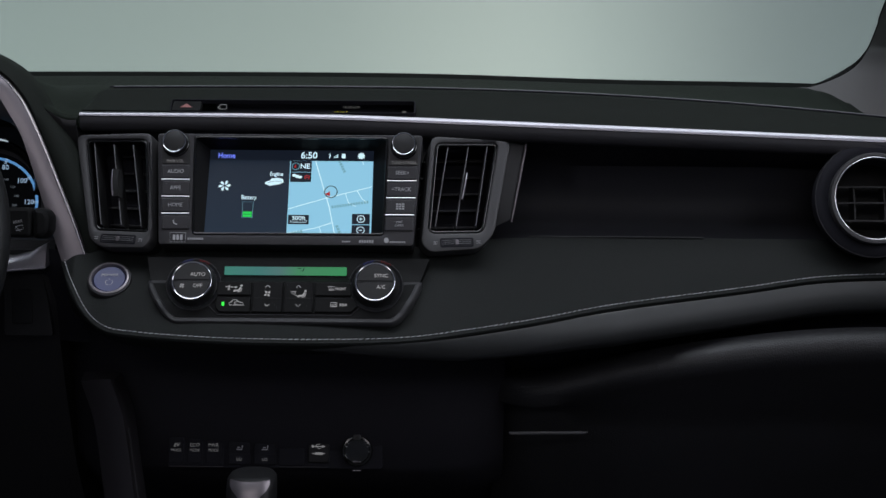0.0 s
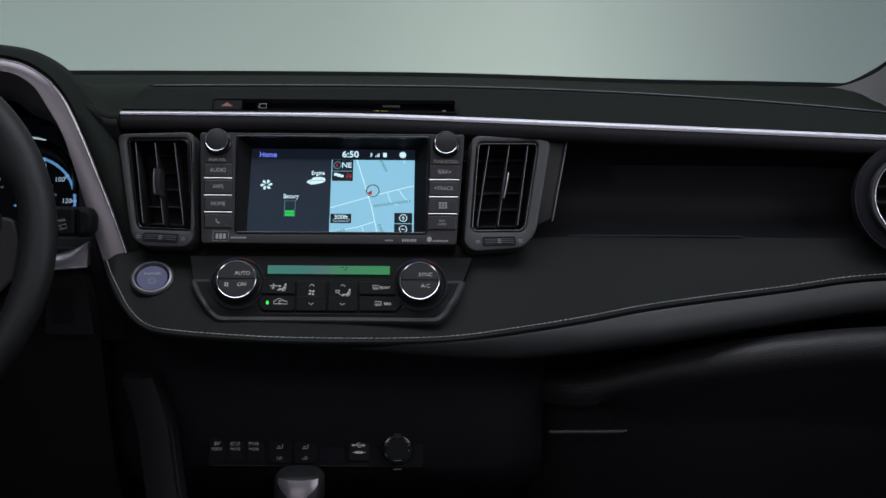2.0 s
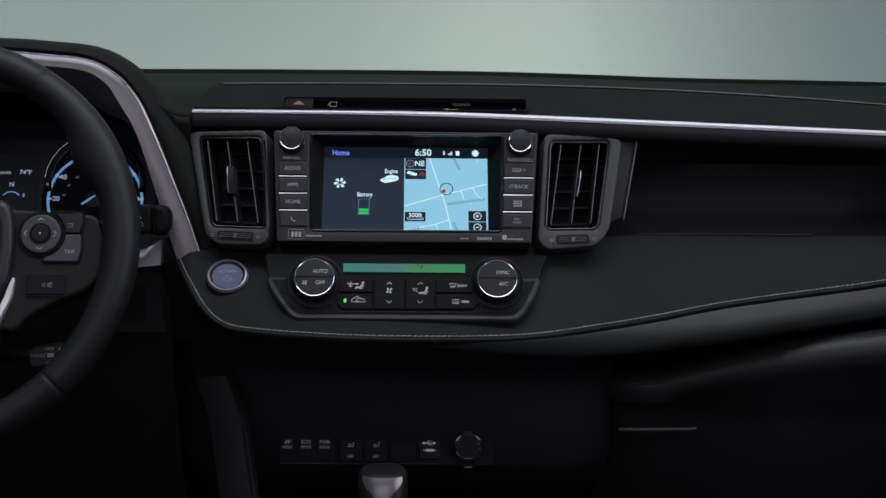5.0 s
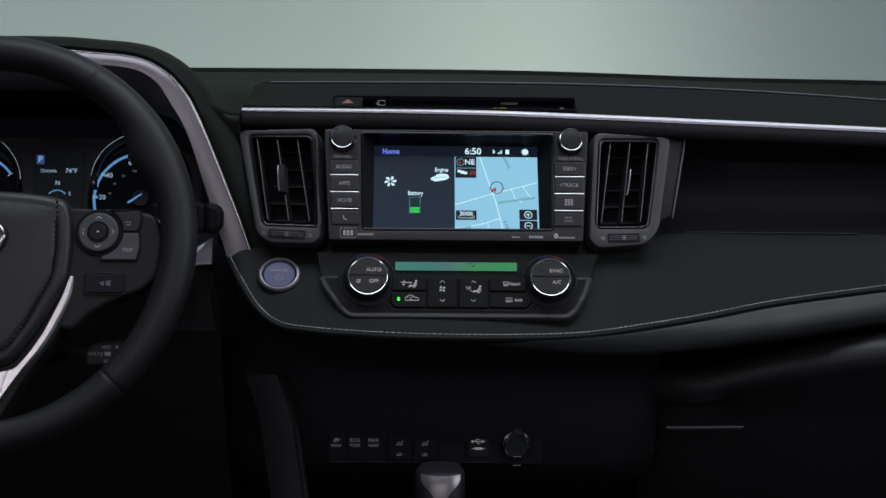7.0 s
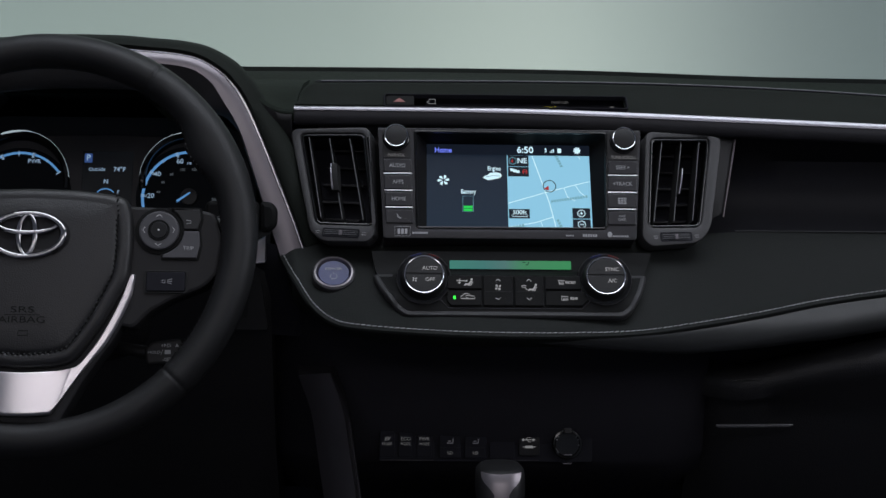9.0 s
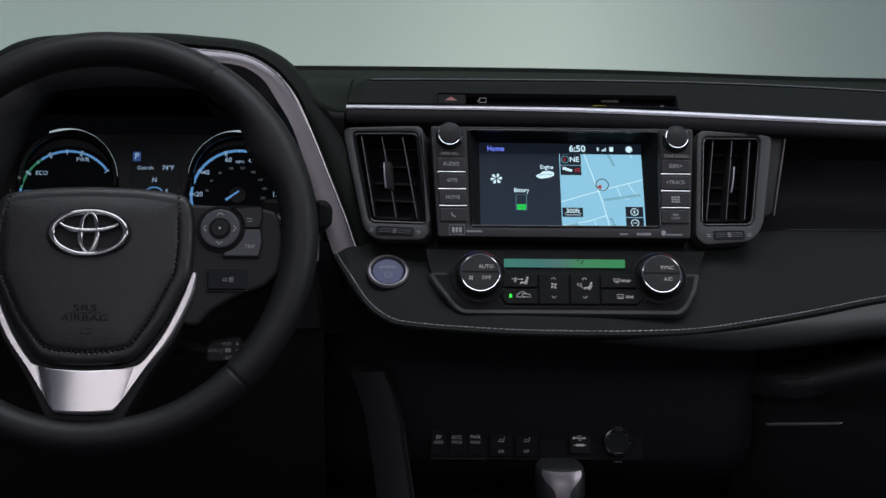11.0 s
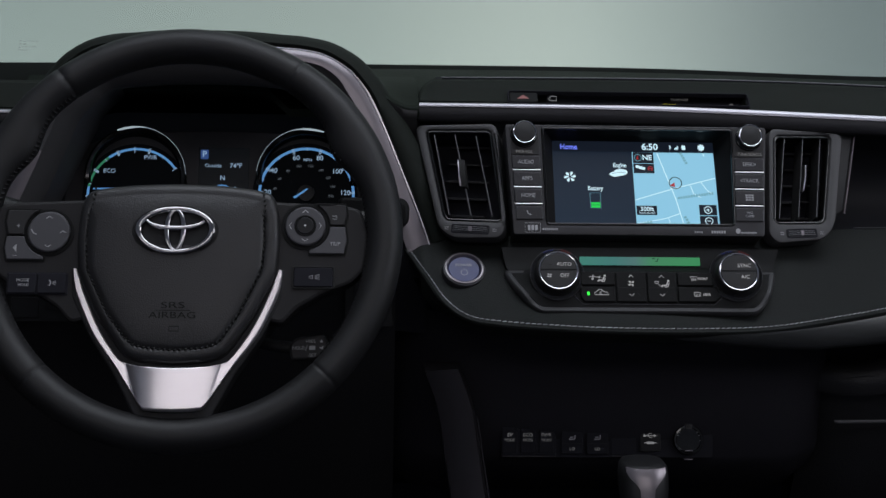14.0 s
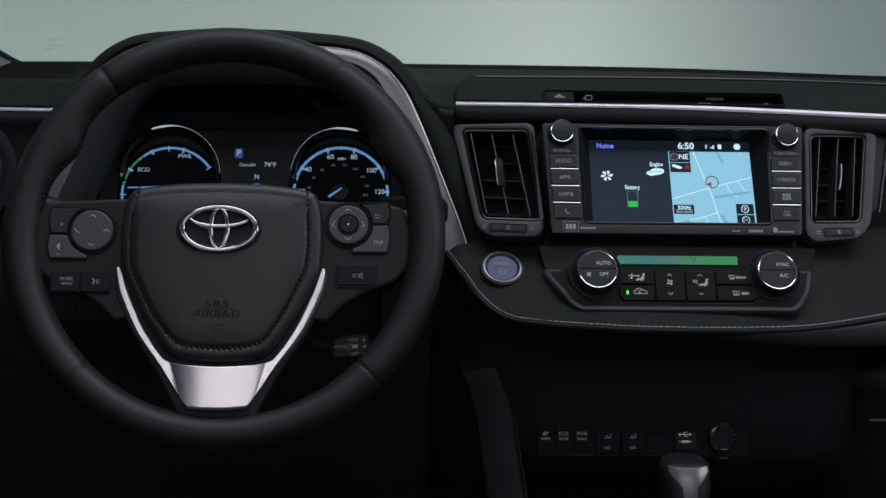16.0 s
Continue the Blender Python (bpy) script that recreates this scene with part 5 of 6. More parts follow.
line([(54.6, -20.4), (62.6, -20.4)], 1.1, 1.0, SMOKED, row, "bright_line")
for a in (22, 40, -4, 140, 158):
    line([(58.5 + 10.6 * math.cos(radians(a)), -1 + 10.6 * math.sin(radians(a))), (58.5 + 12.6 * math.cos(radians(a)), -1 + 12.6 * math.sin(radians(a)))], 0.5, 3.9, PRINT_DIM, socket)
part("lower_line", tube([(-127, -17.6, 0.4), (-74, -17.6, 0.4)], 0.5, 6), GREY_TRIM, row)
part("lower_line", tube([(-18, -17.4, 0.4), (30, -17.4, 0.4)], 0.5, 6), GREY_TRIM, row)

# ---------------------------------------------------------------- console and gear selector
console = thing("center_console", pose(-0.02, -0.3, 0), "black centre console with a dark metallic side trim", "console")
secs = []
for y in stations(-0.55, 0.385, 10):
    zt = 0.30 + 0.02 * (y + 0.55)
    secs.append([(-0.115, y, 0.0), (-0.12, y, zt - 0.02), (-0.105, y, zt), (0.105, y, zt), (0.12, y, zt - 0.02), (0.115, y, 0.0)])
part("body", loft(secs), PLASTIC_DARK, console)
part("storage_tray", rings([[(-100, 250, 322), (100, 250, 322), (100, 360, 324), (-100, 360, 324)], [(-100, 250, 330), (100, 250, 330), (100, 360, 332), (-100, 360, 332)]]), RUBBER, console)
for s in (-1, 1):
    front = spline([(s * 0.148 if s > 0 else -0.152, 0.288, 0.492), (s * 0.139, 0.281, 0.455), (s * 0.131, 0.272, 0.405), (s * 0.122, 0.255, 0.35), (s * 0.117, 0.21, 0.31)], 5)
    secs = []
    for p in front:
        secs.append([p, p + Vector((-s * -0.003, -0.004, 0.002)), p + Vector((s * 0.018, -0.001, 0.0)), p + Vector((s * 0.034, 0.008, -0.004)), p + Vector((s * 0.036, 0.03, 0.0)), p + Vector((0.0, 0.03, 0.0))])
    if s < 0:
        part("side_trim", loft(secs), SMOKED_TRIM, console, "dark metallic side trim")
        part("trim_edge", tube([(p + Vector((0.001, -0.0045, 0.002))) * 1000 for p in front[6:]], 0.7, 6), SMOKED_TRIM, console)

shift = thing("gear_selector", pose(-0.021, -0.165, 0.299), "black gear selector with a silver front inlay", "gear selector")
prof = ((0, 9, 9), (60, 9, 9), (80, 11, 11), (96, 14.5, 14), (112, 19.5, 19), (128, 21.5, 22), (138, 21.5, 22), (144, 21, 21.4), (147, 18.5, 19), (148, 14, 14), (148.3, 2, 2))
part("knob", rings([[(w * math.copysign(abs(math.cos(a)) ** 0.8, math.cos(a)), d * math.copysign(abs(math.sin(a)) ** 0.8, math.sin(a)) + (h - 110) * 0.42, h) for a in [2 * math.pi * i / 40 for i in range(40)]] for h, w, d in prof]), PLASTIC_DARK, shift, "smooth black knob", 60)
inlay = []
for h, w in ((104, 5), (120, 5.6), (131, 6.4), (135, 9.5), (139, 14.5), (143, 17), (146.5, 17)):
    dd = {104: 17.0, 120: 21.0, 131: 22.2, 135: 22.3, 139: 22.3, 143: 22.0, 146.5: 20.4}[h]
    inlay.append([(s * w, -dd * math.sqrt(max(0.2, 1 - (s * w / 24) ** 2)) - 0.9 + (h - 110) * 0.42, h) for s in stations(-1, 1, 8)] + [(s * w, -dd * 0.8 + 3 + (h - 110) * 0.42, h) for s in stations(1, -1, 8)])
part("inlay", rings(inlay), SMOKED, shift, "brushed silver inlay")
part("boot", lathe([(42, 0), (40, 6), (24, 22), (12, 50), (9, 60)], n=32), LEATHER, shift, "leather boot")


# ---------------------------------------------------------------- instrument cluster
CX = -0.424
cluster = thing("instrument_cluster", plane(CX, 0.128, 0.67, 20), "instrument cluster with two blue-lit gauges and a small display", "instrument cluster")
part("face_plate", slab(rpoly([(-160, -70), (165, -70), (165, 30), (120, 58), (-110, 58), (-160, 30)], 20), -8, -1, 1), GAUGE_FACE, cluster)
part("brow", slab(rpoly([(-150, -60), (160, -60), (160, 14), (122, 33), (60, 38), (9, 39), (-42, 38), (-106, 33), (-146, 14)], 18, 6), -4, -0.7, 1.2), LIP, cluster, "dull black mask between the gauges")


def ticks(gauge, cx, cy, r0, r1, angles, w, mat, name="tick"):
    for a in angles:
        c, s = math.cos(radians(a)), math.sin(radians(a))
        line([(cx + r0 * c, cy + r0 * s), (cx + r1 * c, cy + r1 * s)], w, 0.4, mat, gauge, name)


def band(cx, cy, r0, r1, a0, a1, n=20):
    lo = arc(cx, cy, r1, a0, a1, n) + arc(cx, cy, r0, a1, a0, n)
    return lo if a1 > a0 else lo[::-1]


# power gauge
lg = part("power_gauge", slab(ellipse(-77, -30, 54, 54, 64), -3, -0.4, 0.5), GAUGE_FACE, cluster, "power gauge reading eco")
for a0, a1, m_ in ((183, 196, GAUGE_BLUE), (170, 181, GAUGE_BLUE), (150, 170, GAUGE_GREEN), (126, 148, GAUGE_GREEN), (115, 126, GAUGE_BLUE), (76, 112, GAUGE_BLUE), (36, 73, GAUGE_BLUE)):
    mark(band(-77, -30, 47.0, 49.4, a0, a1), 0.2, m_, lg, "scale_band")
ticks(lg, -77, -30, 44.5, 50.5, (182, 149.5, 148, 114.5, 113, 93, 75.5, 74, 35), 0.8, GAUGE_WHITE)
ticks(lg, -77, -30, 46.5, 49.5, (166, 131, 56), 0.6, GAUGE_WHITE)
text("ECO", 4.5, -104.4, -5.2, 0.3, GAUGE_WHITE, lg)
text("PWR", 4.5, -63.2, 9.4, 0.3, GAUGE_WHITE, lg)
mark([(-120, -23.6), (-96, -22.8), (-86, -22.0), (-96, -24.6), (-120, -25.0)][::-1], 1.2, GAUGE_BLUE, lg, "needle")
# speedometer
rg = part("speedometer", slab(ellipse(96, -27, 54, 54, 64), -3, -0.4, 0.5), GAUGE_FACE, cluster, "speedometer marked to 120")
mark(band(97.4, -27.5, 46.8, 49.6, -8, 215, 40), 0.2, GAUGE_BLUE, rg, "scale_band")
ang = {0: 214, 20: 178, 40: 147, 60: 107.5, 80: 73, 100: 35.5, 120: 2}
ticks(rg, 97.4, -27.5, 44, 50, [a - 0.9 for a in ang.values()] + [a + 0.9 for a in ang.values()], 0.7, GAUGE_WHITE)
ticks(rg, 97.4, -27.5, 46, 49.6, (195, 162, 127, 90, 54, 18), 0.5, GAUGE_WHITE)
for val, (x, y) in {20: (57.5, -26), 40: (63.6, -3), 60: (86.2, 10.8), 80: (110.6, 10.8), 100: (128.6, -3.2), 120: (137.2, -25.8)}.items():
    text(str(val), 5.2, x, y, 0.3, GAUGE_WHITE, rg, bold=0.05)
text("MPH", 3.2, 98, 8.6, 0.3, GAUGE_WHITE, rg)
for val, (x, y) in {20: (64, -40), 40: (65, -22), 60: (69.5, -11.5), 80: (78, -3.2), 100: (89, 2.0), 120: (101, 2.2), 140: (112, -2), 160: (119.4, -10), 180: (124, -19.4), 200: (122.6, -29.4)}.items():
    text(str(val), 2.6, x, y, 0.25, GAUGE_DIM, rg)
part("hub", lathe([(0.3, 0), (9, 0), (8.5, 4), (0.3, 4.6)], 97, -27, 32), PLASTIC_DARK, rg)
mark([(86, -33.4), (99, -23.6), (98, -22.4), (84, -31.8)], 4.8, GAUGE_BLUE, rg, "needle")
# centre readout
md = part("info_display", slab(rrect(-14, -40, 38, 21, 1), -2, 0, 0.3), GAUGE_PANEL, cluster, "small dark information display")
mark(rrect(-12, 8.6, -4, 18.4, 0.8), 0.15, GAUGE_TILE, md, "gear_tile")
text("P", 6.4, -8, 13.6, 0.4, GAUGE_WHITE, md, bold=0.1)
text("Outside", 3.8, 1.2, 1.5, 0.2, GAUGE_WHITE, md)
text("74°F", 4.8, 24.4, 1.6, 0.2, GAUGE_WHITE, md, bold=0.08)
text("N", 4.8, 11, -11.4, 0.2, GAUGE_WHITE, md, bold=0.08)
line(arc(11, -30, 11, 40, 140, 16), 1.3, 0.3, GAUGE_BLUE, md, "compass_arc")
text("E", 3.8, 24, -22.6, 0.2, GAUGE_WHITE, md)


def brow(cx, cy, rx, ry, a0, a1, hi0, hi1, peak):
    """A hooded ring over a gauge; the highlight over its crown is painted as a glowing edge."""
    lo = []
    for i in range(41):
        a = radians(a0 + (a1 - a0) * i / 40)
        c, s = math.cos(a), math.sin(a)
        h = 9 * max(0.15, math.sin(math.pi * i / 40)) ** 0.5
        lo.append([(cx + (rx - 5) * c, cy + (ry - 7) * s, 0), (cx + (rx - 3) * c, cy + (ry - 4) * s, h * 0.8), (cx + rx * c, cy + ry * s, h), (cx + (rx + 2) * c, cy + (ry + 2) * s, h - 2), (cx + (rx + 1) * c, cy + (ry + 1) * s, 0)])
    part("gauge_hood", rings(lo), PIANO, cluster, "gloss black hood over the gauge")
    crest = []
    for i in range(33):
        u = hi0 + (hi1 - hi0) * i / 32
        a = radians(u)
        c, q = math.cos(a), math.sin(a)
        z = 9 * max(0.15, math.sin(math.pi * (u - a0) / (a1 - a0))) ** 0.5 + 0.9
        w = 0.3 + 1.9 * math.exp(-((u - peak) / 16) ** 2)
        crest.append([(cx + (rx + 1.6 - w) * c, cy + (ry + 1.6 - w) * q, z), (cx + (rx + 1.6) * c, cy + (ry + 1.6) * q, z - 0.25), (cx + (rx + 1.6) * c, cy + (ry + 1.6) * q, z - 0.5), (cx + (rx + 1.6 - w) * c, cy + (ry + 1.6 - w) * q, z - 0.5)])
    part("bright_edge", rings(crest), RING_GLINT, cluster, "ring highlight made as a glowing edge")


brow(-77.5, -12, 50, 50.5, -8, 188, 4, 112, 100)
brow(97, -12, 50, 50.5, -8, 188, 70, 172, 84)

# binnacle: arch of trim, hood and dark tunnel; half is mirrored about the cluster's middle, squeezed to fit the
# camera's view
HALF = [(0.0, 0.7982), (0.04, 0.7976), (0.073, 0.7952), (0.100, 0.793), (0.121, 0.788), (0.1405, 0.7765), (0.1525, 0.764), (0.1625, 0.749), (0.174, 0.725), (0.184, 0.702), (0.195, 0.675), (0.2045, 0.652), (0.2125, 0.632), (0.2205, 0.6095)]


def arch_y(z):
    return 0.016 + (z - 0.61) * 0.17


right = spline([Vector((CX + x + 0.0016 * min(1.0, max(0.0, (0.79 - z) / 0.05)), arch_y(z), z)) for x, z in HALF], 5)
arch = [Vector((CX - (p.x - CX) * (0.94 - 0.075 * min(1.0, max(0.0, (p.z - 0.63) / 0.09))), p.y, p.z)) for p in right[:0:-1]] + right
tang = [(arch[min(i + 1, len(arch) - 1)] - arch[max(i - 1, 0)]).normalized() for i in range(len(arch))]
outw = []
for t in tang:
    o = Vector((0, 1, 0)).cross(t)
    outw.append((o if o.z > 0 or abs(o.x) > 0.5 else -o).normalized())
mid = len(arch) // 2
for i, o in enumerate(outw):
    if (i < mid and o.x > 0.2) or (i > mid and o.x < -0.2) or (abs(i - mid) < 6 and o.z < 0):
        outw[i] = -o
binnacle = thing("cluster_binnacle", pose(CX, 0.03, 0.7), "black hood around the instruments with a smoked silver arch", "instrument hood")
INV = Matrix.Translation((-CX, -0.03, -0.7))


def local(geo):
    return moved(geo, INV)


def hump(i):
    """1 on the upright sides, 0 on the crown."""
    k = min(1.0, max(0.0, (0.795 - arch[i].z) / 0.075))
    return k * k * (3 - 2 * k)


secs, tun, hood = [], [], []
for i, (p, o) in enumerate(zip(arch, outw)):
    s = hump(i)
    w = 0.0115 + 0.003 * s + 0.004 * math.sin(math.pi * s) + 0.0085 * min(1.0, max(0.0, (0.74 - p.z) / 0.11))
    wi = p - o * w + Vector((0, -0.0065, 0))
    secs.append([p] + [p.lerp(wi, k) + Vector((0, -0.0014 * math.sin(math.pi * k), 0)) for k in (0.1, 0.25, 0.4, 0.55, 0.7, 0.85)] + [wi, wi + Vector((0, 0.008, 0)) - o * 0.001, p + Vector((0, 0.01, 0))])
    e = wi + Vector((0, 0.001, 0))
    thick = 0.016 + 0.012 * (1 - s) - (0.0125 * s * min(1.0, max(0.0, (0.775 - p.z) / 0.03)) if i > mid else 0.0)
    m = e - o * thick + Vector((0, 0.018, 0))
    g = m - o * 0.006 + Vector((0, 0.15 - m.y, 0))
    tun.append([e, e.lerp(m, 0.5) - Vector((0, 0.0015, 0)), m, m - o * 0.001 + Vector((0, 0.004, 0)), g, g + o * 0.006, m + o * 0.012 + Vector((0, 0.004, 0)), e + o * 0.005 + Vector((0, 0.004, 0))])
    c = 0.0105 + 0.004 * math.sin(math.pi * min(1.0, max(0.0, (0.792 - p.z) / 0.11))) + 0.012 * min(1.0, max(0.0, (0.74 - p.z) / 0.05))
    sink = min(1.0, max(0.0, (abs(p.x - CX) - 0.085) / 0.05))
    hood.append([p + o * 0.0004 + Vector((0, 0.001, 0)), p + o * 0.0035 + Vector((0, -0.001, 0)), p + o * c * 0.7 + Vector((0, 0.003, 0)), p + o * c + Vector((0, 0.014, 0)), p + o * (c + 0.001) + Vector((0, 0.03, 0)),
                 p + o * (c - 0.008) + Vector((0, 0.11, -0.002 - 0.03 * s - 0.022 * sink)), p + o * (c - 0.04) + Vector((0, 0.22, -0.01 - 0.05 * s - 0.06 * sink)), p - o * 0.045 + Vector((0, 0.21, -0.02 - 0.07 * sink)), p - o * 0.012 + Vector((0, 0.09, 0)), p - o * 0.002 + Vector((0, 0.02, 0))])
# the arch's upper left is coloured darker in place of the shade there
low = next(i for i, p in enumerate(arch) if p.z > 0.70)
part("silver_arch", local(loft(secs[:low + 1])), DULL_SILVER, binnacle, "smoked silver arch trim", 70)
part("silver_arch", local(loft(secs[mid - 2:])), DULL_SILVER, binnacle, "smoked silver arch trim", 70)
part("arch_shaded_crown", local(loft(secs[low:mid - 1])), VENT_GREY, binnacle)
part("arch_edge", local(tube([(p - o * 0.0012 - Vector((0, 0.0006, 0))) * 1000 for p, o in zip(arch[mid:], outw[mid:])], [1.25 + 0.25 * hump(i) for i in range(mid, len(arch))], 8)), SILVER, binnacle, "bright silver edge of the arch")
part("hood", local(loft(hood)), DASH_PAD, binnacle, "black grained hood", 60)
part("tunnel", local(loft(tun)), VENT_GREY, binnacle)
part("tunnel_floor", local(rings([[(-600, 20, 608), (-245, 20, 608), (-262, 150, 612), (-586, 150, 612)], [(-600, 20, 612), (-245, 20, 612), (-262, 150, 616), (-586, 150, 616)]])), PLASTIC_DARK, binnacle)
# silver sill under the instruments, which sweeps up into the arch
sill = []
for x in stations(-0.62, -0.238, 24):
    k = max(0.0, (x + 0.275) / 0.036)
    zt = 0.6065 + 0.0135 * min(1.0, k) ** 2
    zb = 0.5945 + 0.003 * k
    sill.append([(x, 0.002, zb), (x, 0.0035, zb + 0.004), (x, 0.009 + 0.002 * k, zt), (x, 0.02, zt + 0.0005), (x, 0.02, zb)])
part("silver_sill", local(loft(sill)), STRIP, binnacle, "smoked silver sill under the instruments", 60)
part("sill_edge", local(tube([(x * 1000, 2.2, 594.6 + 3 * max(0.0, (x + 0.275) / 0.036)) for x in stations(-0.62, -0.238, 24)], 0.9, 8)), SATIN_SILVER, binnacle)

# ---------------------------------------------------------------- steering column and stalks
column = thing("steering_column", pose(-0.4204, -0.11, 0.615, 90 - 22.5, 0, 0), "black steering column cover", "steering column")
part("cover", rings([[(w * math.copysign(abs(math.cos(a)) ** 0.7, math.cos(a)), h * math.copysign(abs(math.sin(a)) ** 0.7, math.sin(a)) - 6, z) for a in [2 * math.pi * i / 32 for i in range(32)]] for z, w, h in ((-170, 70, 55), (-60, 62, 50), (-30, 58, 46), (-24, 50, 40))]), PLASTIC_DARK, column)


def stalk(name, path, radii, label):
    st = thing(name, pose(*path[0]), label, "stalk")
    base = Vector(path[0])
    pts = spline([Vector(p) - base for p in path], 5)
    rr = [radii[0] + (radii[1] - radii[0]) * i / (len(pts) - 1) for i in range(len(pts))]
    rr[-1] *= 0.55
    rr[-2] *= 0.9
    part("lever", tube([p * 1000 for p in pts], rr, 16, flat=1.2), PLASTIC_DARK, st)
    return st


wiper = stalk("wiper_stalk", [(-0.352, -0.055, 0.628), (-0.30, -0.045, 0.634), (-0.25, -0.02, 0.643), (-0.225, -0.012, 0.6435)], (6.5, 7.0), "black wiper stalk behind the steering wheel")
STALK = pose(0.095, 0.028, 0.0175, 82, 0, 4)
block = part("end_block", moved(slab(rrect(-32, -14, 17, 14, 5), -24, 4, 3), STALK), FACE, wiper, "flat stalk end with printed symbols")
part("end_cap", moved(slab(rpoly([(17.6, -14.6), (27, -15), (33, -9), (34, 6), (29, 13), (17.6, 14)], 5), -25, 3.4, 4.5), STALK), FACE, wiper, "dark end cap")
for ob in (text("REAR", 2.6, -1.5, 1.6, 4.15, PRINT_DIM, block), line([(-4.4, -6.5), (2.2, -6.0), (2.2, -2.2), (-4.4, -2.6)], 0.5, 4.15, PRINT_DIM, block, "symbol", True), line([(-3.8, -2.8), (-1, -7.6)], 0.5, 4.2, PRINT_DIM, block)):
    ob.matrix_basis = STALK @ pose(0.0065, -0.0005, 0, 0, 0, 11) @ ob.matrix_basis
stalk("indicator_stalk", [(-0.489, -0.055, 0.628), (-0.54, -0.05, 0.634), (-0.585, -0.045, 0.646), (-0.622, -0.04, 0.652)], (6.5, 12), "black indicator stalk behind the steering wheel")
cruise = thing("cruise_stalk", pose(-0.311, -0.131, 0.5405, 74, -10, 2), "small black cruise control stalk with printed arrows", "stalk")
part("head", slab(rpoly([(-17, -8), (14, -11), (18, -4), (16, 10), (-10, 11), (-17, 5)], 4), -11, 3, 2.5), PLASTIC, cruise)
part("lever", tube([(-12, 2, -8), (-40, 12, -14), (-70, 30, -22)], [5.5, 5.5, 6], 12), PLASTIC_DARK, cruise)
prints = [text("+RES", 2.9, 1.5, 6.0, 3.1, PRINT_DIM, cruise), text("HOLD", 2.8, -9, 0.4, 3.1, PRINT_DIM, cruise, slant=0.2), text("-SET", 2.9, 2.6, -6.0, 3.1, PRINT_DIM, cruise),
          line([(-3, -2), (-1, 3)], 0.4, 3.1, PRINT_DIM, cruise), mark(rrect(0.4, -1.2, 5.6, 2.2, 0.4), 3.1, PRINT_DIM, cruise)]
for pts in ([(9.5, 5), (12.4, 5), (10.9, 7.8)], [(9.4, -4.6), (10.8, -7.4), (12.2, -4.6)], [(9, 0.4), (12.4, 1.8), (12.4, -1)]):
    prints.append(mark(pts, 3.1, PRINT_DIM, cruise, "arrow"))
for ob in prints:
    ob.matrix_basis = pose(0, 0, 0, 0, 0, -9) @ ob.matrix_basis

# ---------------------------------------------------------------- steering wheel
wheel = thing("steering_wheel", plane(-0.4204, -0.1335, 0.6416, 22.5), "black leather steering wheel with silver lower spoke and control keys", "steering wheel")
R0, R1 = 169.8, 15.2
lo = []
SEAMS = (56.5, 127.5, 226.5, 316.0)
angs = sorted(set([round(i * 2.5, 2) for i in range(144)] + [round(s + d, 2) for s in SEAMS for d in (-0.5, -0.25, 0.25, 0.5)]))


def thumb_rest(a):
    """How far the rim swells inwards at angle a, in mm."""
    return 10.5 * max(math.exp(-((a - 151) / 8.5) ** 2), math.exp(-((a - 29) / 8.5) ** 2))


def rim_radius(a):
    """The rim's middle line at angle a, a little wider on the passenger's side."""
    return R0 + 3.8 * (0.5 + 0.5 * math.cos(radians(a))) ** 1.5


for a in angs:
    near = min(abs(a - s) for s in SEAMS)
    r = R1 * (0.965 if near < 0.3 else 1.0)
    grip = 1.0 + 0.05 * max(0, math.cos(radians(2 * (a - 15)))) * (1 if math.cos(radians(a)) ** 2 > 0.3 else 0.4)
    c, s = math.cos(radians(a)), math.sin(radians(a))
    lo.append([((rim_radius(a) + r * grip * math.cos(q) - thumb_rest(a) * max(0.0, -math.cos(q)) ** 1.3) * c, (rim_radius(a) + r * grip * math.cos(q) - thumb_rest(a) * max(0.0, -math.cos(q)) ** 1.3) * s, -11 + r * 1.08 * math.sin(q)) for q in [2 * math.pi * j / 22 for j in range(22)]])
lo.append(lo[0])
part("rim", rings(lo, False, False), WHEEL_LEATHER, wheel, "stitched black leather rim", 60)
geos = []
for a0, a1 in ((128, 223), (-40, 52)):
    k = int((a1 - a0) / 1.55)
    for i in range(k):
        a = radians(a0 + (a1 - a0) * i / k)
        c, s = math.cos(a), math.sin(a)
        ri = rim_radius(a0 + (a1 - a0) * i / k) - 15.2 - thumb_rest(a0 + (a1 - a0) * i / k)
        geos.append(tube([(ri * c, ri * s, -10), ((ri - 0.2) * math.cos(a + 0.006), (ri - 0.2) * math.sin(a + 0.006), -7), ((ri + 1.4) * math.cos(a + 0.012), (ri + 1.4) * math.sin(a + 0.012), -4)], [0.7, 0.9, 0.7], 5))
st = part("rim_stitching", joined(*geos), RIM_THREAD, wheel)
st["kind"] = "stuff"


def sym(pts):
    left = [(-x, y) for x, y in pts]
    out = left + [(x, y) for x, y in reversed(pts)]
    clean = []
    for p in out:
        if not clean or (Vector(p) - Vector(clean[-1])).length > 0.05:
            clean.append(p)
    return clean[:-1] if (Vector(clean[0]) - Vector(clean[-1])).length < 0.05 else clean


for s in (1, -1):
    q = [(60, -70), (88, -78), (100, -64), (120, -52), (146, -42), (157, -30), (160, 0), (153, 23.5), (138, 26.5), (84, 29), (60, 31)]
    q = q if s > 0 else [(-x, y) for x, y in q][::-1]
    part("spoke", slab(rpoly(q, 6), -24, -6, 3), SPOKE_SKIN, wheel, "black side spoke")
